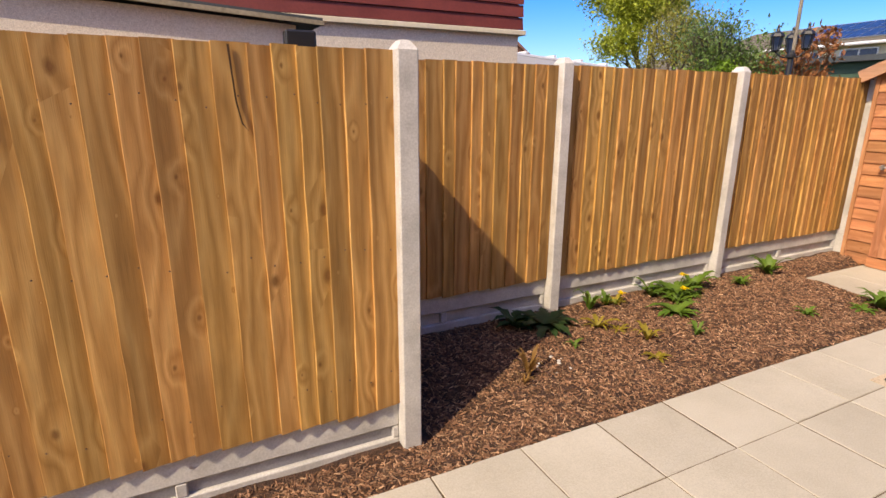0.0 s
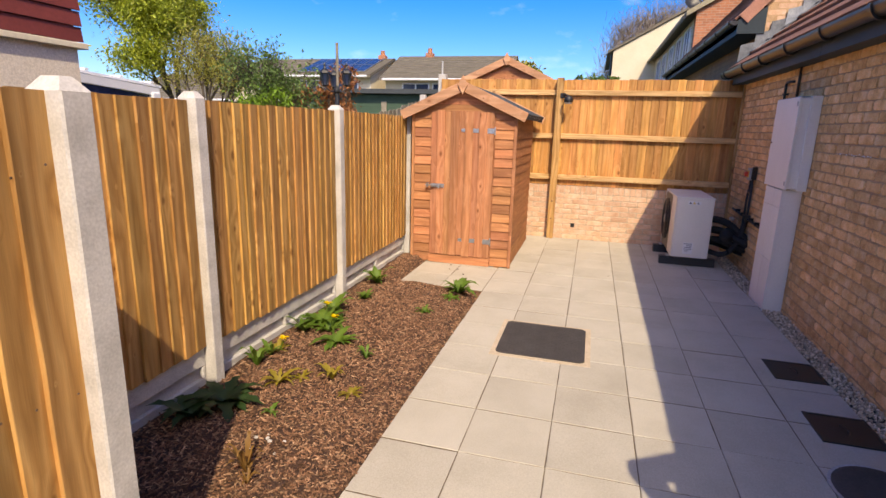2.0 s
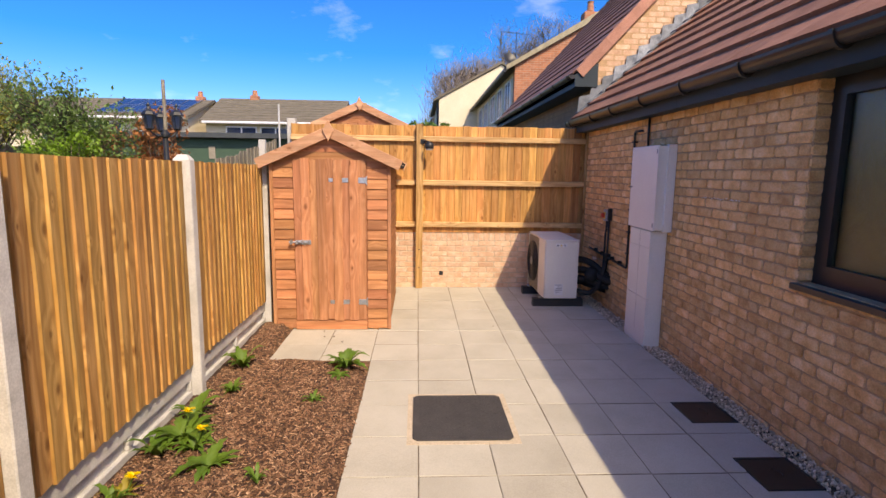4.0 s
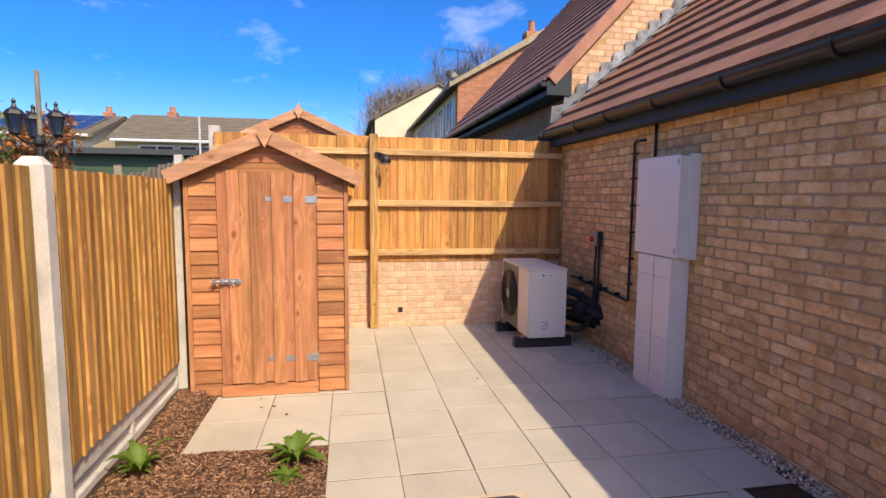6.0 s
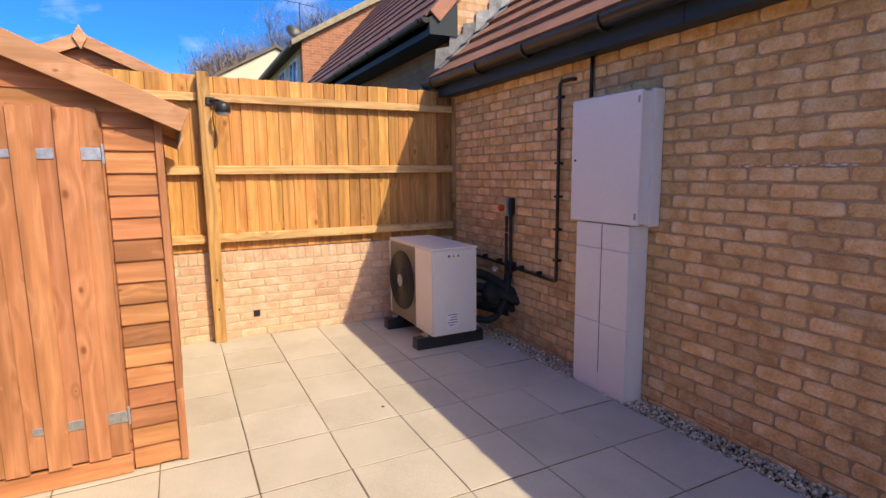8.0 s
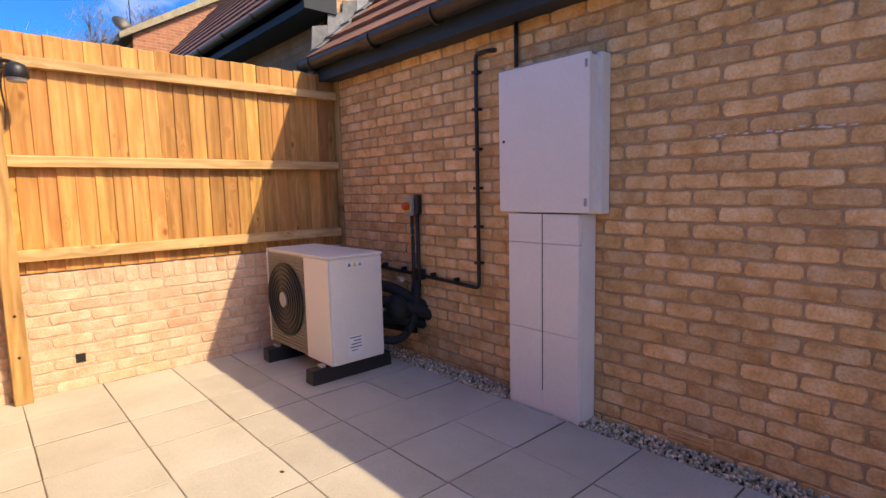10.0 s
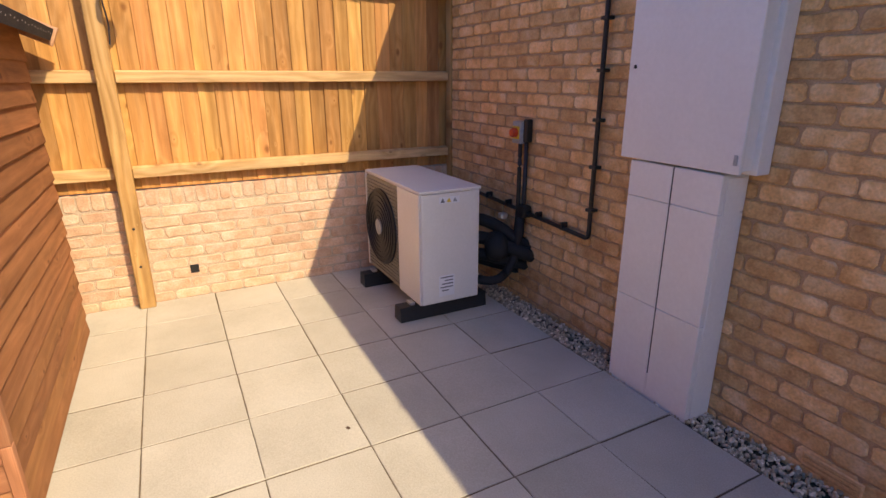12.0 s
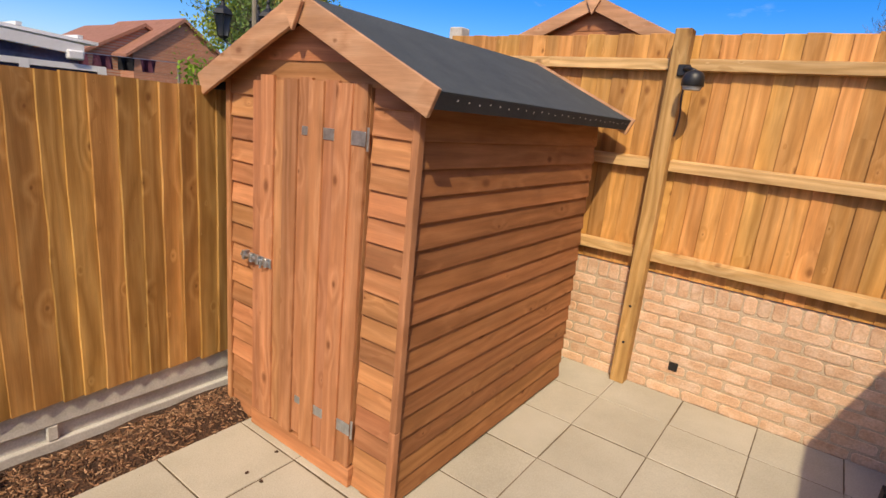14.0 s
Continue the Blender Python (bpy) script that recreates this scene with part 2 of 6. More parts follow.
GUTTER = material("black_gutter", [(0.020, 0.018, 0.017), (0.030, 0.027, 0.025)], 0.32, scale=5, fine=60, bump=0.06, stain=0.1)
BLACK = material("black_plastic", [(0.010, 0.010, 0.011), (0.018, 0.018, 0.019)], 0.45, scale=6, fine=60, bump=0.1, stain=0.1)
FOAM = material("pipe_insulation", [(0.008, 0.008, 0.009), (0.016, 0.016, 0.017)], 0.8, scale=20, fine=120, bump=0.5, stain=0.1)
WHITE = material("white_casing", [(0.76, 0.735, 0.69), (0.81, 0.785, 0.74)], 0.45, scale=3, fine=50, bump=0.03, stain=0.03, jitter=0.015)
PUMP_WHITE = material("pump_casing", [(0.72, 0.685, 0.62), (0.77, 0.735, 0.67)], 0.38, scale=3, fine=60, bump=0.03, stain=0.03)
GREY_STEEL = material("galvanised_steel", [(0.42, 0.46, 0.50), (0.62, 0.66, 0.70)], 0.38, 0.85, scale=30, fine=120, bump=0.1, stain=0.1)
FELT = material("roof_felt", [(0.045, 0.055, 0.062), (0.065, 0.078, 0.086)], 0.9, scale=6, fine=300, bump=0.7, depth=0.002, stain=0.35)
COVER = material("manhole_cover", [(0.040, 0.037, 0.035), (0.065, 0.060, 0.056)], 0.7, scale=8, fine=120, bump=0.6, stain=0.25)
GRILLE = material("grille_louvre", [(0.22, 0.20, 0.155), (0.27, 0.245, 0.19)], 0.5, scale=6, fine=60, bump=0.1)
RENDER_WALL = material("pebbledash", [(0.66, 0.57, 0.45), (0.74, 0.65, 0.53), (0.80, 0.72, 0.60)], 0.95, scale=70, fine=160, bump=0.35, depth=0.004, stain=0.2)
CREAM = material("cream_render", [(0.66, 0.58, 0.42), (0.74, 0.66, 0.50)], 0.9, scale=1.2, fine=30, bump=0.1, stain=0.08)
RED_CLAD = material("red_cladding", [(0.16, 0.030, 0.022), (0.22, 0.045, 0.034)], 0.55, scale=4, fine=50, bump=0.1, stain=0.12, jitter=0.1)
FAR_BRICK = material("orange_brick", [(0.40, 0.155, 0.085), (0.48, 0.20, 0.115)], 0.92, scale=4, fine=40, bump=0.3, stain=0.12)
def coursed(m, dark):
    """Courses of brick joints laid over a plain brick material, on walls that face along x."""
    n, l = m.node_tree.nodes, m.node_tree.links
    bsdf = n["Principled BSDF"]
    src = bsdf.inputs["Base Color"].links[0].from_socket
    tc = n.new("ShaderNodeTexCoord")
    sep = n.new("ShaderNodeSeparateXYZ")
    com = n.new("ShaderNodeCombineXYZ")
    bt = n.new("ShaderNodeTexBrick")
    l.new(tc.outputs["Object"], sep.inputs[0])
    l.new(sep.outputs["Y"], com.inputs["X"])
    l.new(sep.outputs["Z"], com.inputs["Y"])
    l.new(com.outputs[0], bt.inputs["Vector"])
    bt.inputs["Scale"].default_value = 1.0
    bt.inputs["Brick Width"].default_value, bt.inputs["Row Height"].default_value, bt.inputs["Mortar Size"].default_value = 0.225, 0.075, 0.007
    bt.inputs["Color1"].default_value, bt.inputs["Color2"].default_value, bt.inputs["Mortar"].default_value = (1.12, 1.08, 1.0, 1), (0.78, 0.76, 0.76, 1), (*dark, 1)
    mx = n.new("ShaderNodeVectorMath")
    mx.operation = "MULTIPLY"
    l.new(src, mx.inputs[0])
    l.new(bt.outputs["Color"], mx.inputs[1])
    l.new(mx.outputs[0], bsdf.inputs["Base Color"])
    return m


coursed(FAR_BRICK, (0.9, 1.5, 2.0))
NEIGHBOUR_BRICK = coursed(material("neighbour_brick", [(0.34, 0.20, 0.12), (0.46, 0.29, 0.18)], 0.92, scale=5, fine=60, bump=0.4), (0.8, 0.8, 0.85))
GREY_ROOF = material("brown_grey_roof", [(0.125, 0.11, 0.08), (0.185, 0.16, 0.12)], 0.85, scale=3, fine=25, bump=0.5, stain=0.25)
WHITE_PVC = material("white_pvc", [(0.74, 0.75, 0.77), (0.80, 0.81, 0.83)], 0.3, scale=3, fine=40, bump=0.02, stain=0.03)
GREEN_PAINT = material("green_paint", [(0.040, 0.085, 0.055), (0.055, 0.11, 0.07)], 0.7, scale=4, fine=40, bump=0.2, stain=0.15)
OLD_FENCE = material("weathered_fence", [(0.20, 0.175, 0.135), (0.30, 0.265, 0.21)], 0.9, scale=5, fine=50, jitter=0.2)
BARK = material("tree_bark", [(0.075, 0.055, 0.038), (0.14, 0.11, 0.08)], 0.95, scale=8, fine=60, bump=0.8)
TWIG = material("grey_twig", [(0.16, 0.125, 0.10), (0.26, 0.21, 0.17)], 0.95, island=True, jitter=0.3)
SOLAR = material("solar_panel", [(0.018, 0.032, 0.085), (0.03, 0.05, 0.12)], 0.15, scale=3, fine=20, bump=0.02)
IRON = material("lamp_iron", [(0.012, 0.014, 0.016), (0.022, 0.024, 0.027)], 0.45, scale=6, fine=60)
GRASS = material("far_ground", [(0.06, 0.085, 0.03), (0.12, 0.11, 0.06)], 0.95, scale=0.8, fine=12, bump=0.6)
PEBBLE = material("pebble", [(0.40, 0.29, 0.18), (0.60, 0.47, 0.32), (0.80, 0.69, 0.54)], 0.75, scale=6, fine=50, island=True, jitter=0.45)
STICKER = material("paper_label", [(0.72, 0.72, 0.72), (0.80, 0.80, 0.80)], 0.6, scale=4, fine=40, bump=0.02, stain=0.03)
INK = material("label_ink", [(0.10, 0.10, 0.11), (0.16, 0.16, 0.17)], 0.6)
RED_PLASTIC = material("red_switch", [(0.62, 0.055, 0.02), (0.70, 0.075, 0.03)], 0.4, bump=0.02)
YELLOW_PLASTIC = material("yellow_plastic", [(0.72, 0.46, 0.03), (0.78, 0.52, 0.05)], 0.45, bump=0.02)
GREY_PLASTIC = material("grey_plastic", [(0.33, 0.34, 0.34), (0.40, 0.41, 0.41)], 0.5, bump=0.02)


def glass(name, color, rough=0.03):
    m = bpy.data.materials.new(name)
    m.use_nodes = True
    b = m.node_tree.nodes["Principled BSDF"]
    b.inputs["Base Color"].default_value = (*color, 1)
    b.inputs["Roughness"].default_value = rough
    b.inputs["Transmission Weight"].default_value = 1.0
    b.inputs["IOR"].default_value = 1.45
    return m


WINDOW_GLASS = glass("window_glass", (0.80, 0.90, 0.84), 0.22)


def leafy(name, colors, rough=0.55):
    m = material(name, colors, rough, scale=3, fine=30, island=True, jitter=0.35, bump=0.1, stain=0.1)
    b = m.node_tree.nodes["Principled BSDF"]
    n, l = m.node_tree.nodes, m.node_tree.links
    tr = n.new("ShaderNodeBsdfTranslucent")
    src = b.inputs["Base Color"].links[0].from_socket
    l.new(src, tr.inputs["Color"])
    mix = n.new("ShaderNodeMixShader")
    mix.inputs["Fac"].default_value = 0.35
    l.new(b.outputs[0], mix.inputs[1])
    l.new(tr.outputs[0], mix.inputs[2])
    l.new(mix.outputs[0], n["Material Output"].inputs["Surface"])
    return m


WEED_LEAF = leafy("weed_leaf", [(0.075, 0.17, 0.018), (0.18, 0.30, 0.04)])
# Leaf green darkened to carry the shade behind the near fence.
SHADED_LEAF = leafy("shaded_leaf", [(0.022, 0.06, 0.015), (0.045, 0.10, 0.024)])
YELLOW_LEAF = leafy("yellowing_leaf", [(0.26, 0.20, 0.02), (0.42, 0.33, 0.04)])
DRY_LEAF = leafy("dry_stem", [(0.24, 0.12, 0.03), (0.36, 0.20, 0.06)])
PETAL = leafy("yellow_petal", [(0.75, 0.52, 0.01), (0.85, 0.62, 0.02)])
SPRING_LEAF = leafy("spring_leaf", [(0.24, 0.31, 0.03), (0.42, 0.45, 0.05)])
OLIVE_LEAF = leafy("olive_leaf", [(0.27, 0.26, 0.045), (0.42, 0.38, 0.08)])
TREE_LEAF = leafy("tree_leaf", [(0.09, 0.17, 0.035), (0.20, 0.30, 0.08)])
SHRUB_LEAF = leafy("shrub_leaf", [(0.12, 0.25, 0.015), (0.22, 0.36, 0.03)])
RUST_LEAF = leafy("rust_leaf", [(0.30, 0.10, 0.035), (0.45, 0.20, 0.07)])


# ---- building helpers ----
def box_bm(x0, x1, y0, y1, z0, z1, bevel=0.0, segs=1):
    bm = bmesh.new()
    bmesh.ops.create_cube(bm, size=1.0)
    for v in bm.verts:
        v.co = Vector((x0 if v.co.x < 0 else x1, y0 if v.co.y < 0 else y1, z0 if v.co.z < 0 else z1))
    if bevel:
        bmesh.ops.bevel(bm, geom=bm.edges[:], offset=bevel, segments=segs, affect="EDGES", profile=0.6)
    return bm


def add_box(bm, x0, x1, y0, y1, z0, z1):
    vs = [bm.verts.new(c) for c in ((x0, y0, z0), (x1, y0, z0), (x1, y1, z0), (x0, y1, z0), (x0, y0, z1), (x1, y0, z1), (x1, y1, z1), (x0, y1, z1))]
    for f in ((3, 2, 1, 0), (4, 5, 6, 7), (0, 1, 5, 4), (1, 2, 6, 5), (2, 3, 7, 6), (3, 0, 4, 7)):
        bm.faces.new([vs[i] for i in f])


def prism_bm(points, depth, axis="y", start=0.0):
    """A flat outline (two coordinates a point) drawn out along one axis."""
    bm = bmesh.new()

    def put(p, d):
        a, b = p
        return {"x": (d, a, b), "y": (a, d, b), "z": (a, b, d)}[axis]

    lo = [bm.verts.new(put(p, start)) for p in points]
    hi = [bm.verts.new(put(p, start + depth)) for p in points]
    bm.faces.new(lo)
    bm.faces.new(hi[::-1])
    k = len(points)
    for i in range(k):
        bm.faces.new((lo[i], hi[i], hi[(i + 1) % k], lo[(i + 1) % k]))
    bmesh.ops.recalc_face_normals(bm, faces=bm.faces[:])
    return bm


def tube_bm(path, radius, sides=10, caps=True):
    """A round bar along a line of places."""
    bm = bmesh.new()
    path = [Vector(p) for p in path]
    rings = []
    for i, p in enumerate(path):
        a = path[max(i - 1, 0)]
        b = path[min(i + 1, len(path) - 1)]
        d = (b - a).normalized()
        up = Vector((0, 0, 1)) if abs(d.z) < 0.95 else Vector((1, 0, 0))
        s = d.cross(up).normalized()
        u = s.cross(d).normalized()
        r = radius[i] if isinstance(radius, (list, tuple)) else radius
        rings.append([bm.verts.new(p + r * (math.cos(2 * math.pi * k / sides) * s + math.sin(2 * math.pi * k / sides) * u)) for k in range(sides)])
    for a, b in zip(rings, rings[1:]):
        for k in range(sides):
            bm.faces.new((a[k], a[(k + 1) % sides], b[(k + 1) % sides], b[k]))
    if caps:
        bm.faces.new(rings[0][::-1])
        bm.faces.new(rings[-1])
    bmesh.ops.recalc_face_normals(bm, faces=bm.faces[:])
    return bm


def lathe_bm(profile, sides=16):
    """(radius, z) pairs turned round the z axis."""
    bm = bmesh.new()
    rings = [[bm.verts.new((r * math.cos(2 * math.pi * k / sides), r * math.sin(2 * math.pi * k / sides), z)) for k in range(sides)] for r, z in profile]
    for a, b in zip(rings, rings[1:]):
        for k in range(sides):
            bm.faces.new((a[k], a[(k + 1) % sides], b[(k + 1) % sides], b[k]))
    bm.faces.new(rings[0][::-1])
    bm.faces.new(rings[-1])
    bmesh.ops.recalc_face_normals(bm, faces=bm.faces[:])
    return bm


def bent(points, r=0.03, n=5):
    """A line with its corners rounded."""
    pts = [Vector(p) for p in points]
    out = [pts[0]]
    for a, b, c in zip(pts, pts[1:], pts[2:]):
        p, q = b + (a - b).normalized() * r, b + (c - b).normalized() * r
        for i in range(n + 1):
            s = i / n
            out.append((1 - s) ** 2 * p + 2 * s * (1 - s) * b + s * s * q)
    out.append(pts[-1])
    return out


def to_mesh(name, bm, mat, smooth=False):
    me = bpy.data.meshes.new(name)
    bm.to_mesh(me)
    bm.free()
    if mat:
        me.materials.append(mat)
    if smooth:
        me.shade_smooth()
    return me


def part(name, bm, mat, parent, label="", m=None, smooth=False):
    me = bm if isinstance(bm, bpy.types.Mesh) else to_mesh(name, bm, mat, smooth)
    ob = new(name, me)
    ob.parent = parent
    if m is not None:
        ob.matrix_local = m
    return tagged(ob, label)


def thing(name, m, label, category, group="", kind=""):
    ob = new(name)
    ob.empty_display_size = 0.05
    ob.matrix_world = m
    return tagged(ob, label, category, group, kind)


def solid(name, bm, mat, label, category="", kind="", m=None, smooth=False, group=""):
    ob = new(name, to_mesh(name, bm, mat, smooth))
    if m is not None:
        ob.matrix_world = m
    return tagged(ob, label, category, group, kind)


rng = random.Random(4)


def brick_mesh(length, height, seed, mat, name="brick"):
    """Tumbled brick face: uneven rounded outline, lip, body into the mortar. Face looks along +y."""
    r = random.Random(seed)
    pts = []
    L, Hh, c = length / 2, height / 2, 0.013
    for (sx, sz), k in zip(((-1, -1), (1, -1), (1, 1), (-1, 1)), range(4)):
        if k % 2 == 0:
            pts += [(sx * L, sz * (Hh - c)), (sx * (L - c), sz * Hh)]
        else:
            pts += [(sx * (L - c), sz * Hh), (sx * L, sz * (Hh - c))]
        if k % 2 == 0:
            pts += [(sx * L * 0.33, sz * Hh), (-sx * L * 0.33, sz * Hh)]
    pts = [(a + r.uniform(-0.003, 0.003), b + r.uniform(-0.003, 0.003)) for a, b in pts]
    bm = bmesh.new()
    rings = []
    for s, y in ((0.945, 0.0), (1.0, -0.005), (1.0, -0.022)):
        inset = 1 - s
        rings.append([bm.verts.new((a - math.copysign(min(abs(a), inset * 0.08), a), y + (r.uniform(-0.001, 0.001) if y == 0 else 0), b - math.copysign(min(abs(b), inset * 0.08), b))) for a, b in pts])
    k = len(pts)
    for a, b in zip(rings, rings[1:]):
        for i in range(k):
            bm.faces.new((a[i], a[(i + 1) % k], b[(i + 1) % k], b[i]))
    bm.faces.new(rings[0])
    bmesh.ops.recalc_face_normals(bm, faces=bm.faces[:])
    if rings[0][0].link_faces and bm.faces[-1].normal.y < 0:
        bmesh.ops.reverse_faces(bm, faces=bm.faces[:])
    return to_mesh(name, bm, mat)


CO, BL, JT = 0.0765, 0.229, 0.0105


# ---- plan ----
FLOOR_BACK = 7.60            # face of the low brick wall
BED_EDGE = 1.61              # paving meets the mulch bed
FENCE_Y = 2.79               # face of the long fence
NEAR_Y = 1.945               # face of the near fence
HOUSE = pose(4.3, -1.157, 0, 0, 0, -0.5)   # along x: the wall; y: out into the garden
EAVES = pose(4.3, -1.215, 0, 0, 0, -0.6)   # the roof edge over it
WALL_END, WALL_START, EAVE_Z, PITCH = 3.42, -4.30, 2.375, radians(41)
SHED = pose(5.51, 2.085, 0)

# ground under and around everything
bm = bmesh.new()
bmesh.ops.create_grid(bm, x_segments=60, y_segments=60, size=400)
for v in bm.verts:
    v.co.z = -0.12
solid("ground", bm, GRASS, "rough green and earth ground beyond the plots", kind="structure")

# raised plot behind the low wall
bm = box_bm(7.72, 60, -1.9, 30, -0.3, 0.66)
solid("ground_behind", bm, GRASS, "raised garden ground held by the brick wall", kind="structure")

# sub-base seen in the slab joints
bm = box_bm(-5, FLOOR_BACK + 0.02, -0.986, BED_EDGE - 0.004, -0.10, -0.0038)
add_box(bm, 4.585, FLOOR_BACK + 0.02, BED_EDGE - 0.004, 2.50, -0.10, -0.0038)
paving = solid("pavement", bm, SAND, "pale buff concrete slab patio with sandy joints", kind="structure")

# ---- mulch bed ----
def bed_height(x, y):
    n1 = noise.noise(Vector((x * 1.3, y * 1.3, 0.3))) * 0.02 + noise.noise(Vector((x * 6, y * 6, 2.1))) * 0.012
    z = 0.012 + n1 + 0.035 * max(0.0, min(1.0, (y - BED_EDGE) / 0.6)) - 0.02 * max(0.0, 1 - (y - BED_EDGE) / 0.08)
    # falls away along the near fence
    z -= 0.095 * max(0.0, min(1.0, (1.5 - x) / 0.7)) * max(0.0, min(1.0, (y - BED_EDGE) / 0.22)) * max(0.0, min(1.0, (2.45 - y) / 0.3))
    if x > 4.40 and y < 2.62:
        # sinks to the edge of the slabs in front of the shed
        d = max(4.585 - x, y - 2.50)
        z = z * max(0.0, min(1.0, d / 0.10)) - 0.014 * max(0.0, 1 - max(0.0, d) / 0.10)
    return z


def in_bed(x, y):
    if y < BED_EDGE or y > FENCE_Y + 0.05:
        return False
    if x < 0.60:
        return y < NEAR_Y + 0.05
    if y < 2.46:
        return x < 4.60
    return x < 5.6


bm = bmesh.new()
NX, NY = 230, 34
grid = {}
for i in range(NX + 1):
    for j in range(NY + 1):
        x, y = -3.5 + 9.1 * i / NX, BED_EDGE + (FENCE_Y + 0.06 - BED_EDGE) * j / NY
        grid[i, j] = bm.verts.new((x, y, bed_height(x, y)))
for i in range(NX):
    for j in range(NY):
        c = grid[i, j].co
        if in_bed(c.x + 0.02, c.y + 0.02):
            bm.faces.new((grid[i, j], grid[i + 1, j], grid[i + 1, j + 1], grid[i, j + 1]))
for v in [v for v in bm.verts if not v.link_faces]:
    bm.verts.remove(v)
solid("mulch_bed", bm, MULCH, "brown bark mulch flower bed along the fence", "flower bed", "structure", smooth=True)

# loose chips over it
verts, faces = [], []
for k in range(44000):
    x, y = rng.uniform(-1.5, 5.55), rng.uniform(BED_EDGE - 0.005, FENCE_Y - 0.02)
    if not in_bed(x, y) or (x < 0.75 and y > NEAR_Y - 0.03):
        continue
    L, W, T = rng.uniform(0.005, 0.019) * (1.9 if rng.random() < 0.08 else 1), rng.uniform(0.0015, 0.0048), rng.uniform(0.001, 0.0035)
    q = Euler((rng.uniform(-0.5, 0.5), rng.uniform(-0.5, 0.5), rng.uniform(0, 6.3))).to_matrix()
    c = Vector((x, y, bed_height(x, y) + 0.004))
    b = len(verts)
    for sx, sy, sz in ((-1, -0.6, -1), (1, -1, -1), (0.85, 1, -1), (-1, 0.7, -1), (-0.9, -0.5, 1), (0.8, -0.8, 1), (0.7, 0.8, 1), (-0.8, 0.6, 1)):
        verts.append(c + q @ Vector((sx * L, sy * W, sz * T)))
    faces += [[b + i for i in f] for f in ((4, 5, 6, 7), (0, 1, 5, 4), (1, 2, 6, 5), (2, 3, 7, 6), (3, 0, 4, 7))]
me = bpy.data.meshes.new("bark_chips")
me.from_pydata(verts, [], faces)
me.materials.append(CHIP)
tagged(new("bark_chips", me), "loose reddish brown bark chips over the bed", "bark chips", kind="stuff")

# gravel margin by the house
bm = bmesh.new()
bmesh.ops.create_grid(bm, x_segments=80, y_segments=4, size=0.5)
for v in bm.verts:
    v.co = Vector((-5 + 12.75 * (v.co.x + 0.5), -1.36 + 0.374 * (v.co.y + 0.5), -0.030))
solid("gravel_margin", bm, SAND, "narrow gravel margin between slabs and house wall", kind="structure")
verts, faces = [], []
ico = bmesh.new()
bmesh.ops.create_icosphere(ico, subdivisions=1, radius=1)
icov, icof = [v.co.copy() for v in ico.verts], [[v.index for v in f.verts] for f in ico.faces]
ico.free()
for k in range(7600):
    x = rng.uniform(0.5, 7.58)
    y = rng.uniform(-1.22, -0.99)
    if y < -1.157 - 0.0087 * (x - 4.3):
        continue
    r = rng.uniform(0.006, 0.014)
    q = Euler((rng.uniform(0, 6), rng.uniform(0, 6), rng.uniform(0, 6))).to_matrix()
    s = Vector((rng.uniform(0.8, 1.5), rng.uniform(0.7, 1.1), rng.uniform(0.5, 0.8)))
    b = len(verts)
    c = Vector((x, y, -0.027 + r * 0.6 + rng.uniform(0, 0.014)))
    verts += [c + r * (q @ Vector((p.x * s.x, p.y * s.y, p.z * s.z))) for p in icov]
    faces += [[b + i for i in f] for f in icof]
me = bpy.data.meshes.new("gravel")
me.from_pydata(verts, [], faces)
me.materials.append(PEBBLE)
me.shade_smooth()
tagged(new("gravel", me), "small mixed grey and buff gravel stones", "gravel", kind="stuff")

# ---- long fence ----
def feather_mesh(width, height, z0, rnd):
    """One feather-edge board: thick edge towards -x, thin edge under its neighbour."""
    t1, t0 = 0.022, 0.005
    lean = rnd.uniform(-0.002, 0.002)
    top = rnd.uniform(-0.004, 0.004)
    low = rnd.uniform(-0.008, 0.004)
    pts = [(0, 0), (0, -t1), (0.002, -t1 - 0.001), (width, -t0 - 0.002), (width, 0)]
    bm, rows, n = bmesh.new(), [], 9
    for i in range(n + 1):
        z = z0 + low + (height - z0 + top - low) * i / n
        w = lean * (z - z0) + rnd.uniform(-0.0022, 0.0022)
        rows.append([bm.verts.new((a + (w if a < 0.01 else 0), b + (rnd.uniform(-0.001, 0.001) if b < 0 else 0), z)) for a, b in pts])
    for a, b in zip(rows, rows[1:]):
        for k in range(5):
            bm.faces.new((a[k], b[k], b[(k + 1) % 5], a[(k + 1) % 5]))
    bm.faces.new(rows[0])
    bm.faces.new(rows[-1][::-1])
    bmesh.ops.recalc_face_normals(bm, faces=bm.faces[:])
    return bm


def fence_panel(x0, x1, y, z0, z1, pitch, label, group):
    root = thing("timber_fence", pose(x0, y, 0), label, "fence panel", group)
    n = round((x1 - x0) / pitch)
    cuts = [0.0]
    for i in range(n):
        cuts.append(cuts[-1] + rng.uniform(0.8, 1.2))
    cuts = [c * (x1 - x0) / cuts[-1] for c in cuts]
    for a, b in zip(cuts, cuts[1:]):
        part("board", feather_mesh(min(b - a + 0.012, x1 - x0 - a), z1, z0, rng), FENCE_WOOD, root, m=pose(a, 0, 0))
    for z in (z0 + 0.16, (z0 + z1) / 2, z1 - 0.18):
        part("rail", box_bm(0, x1 - x0, 0.002, 0.04, z - 0.035, z + 0.035), FENCE_WOOD, root)
    return root


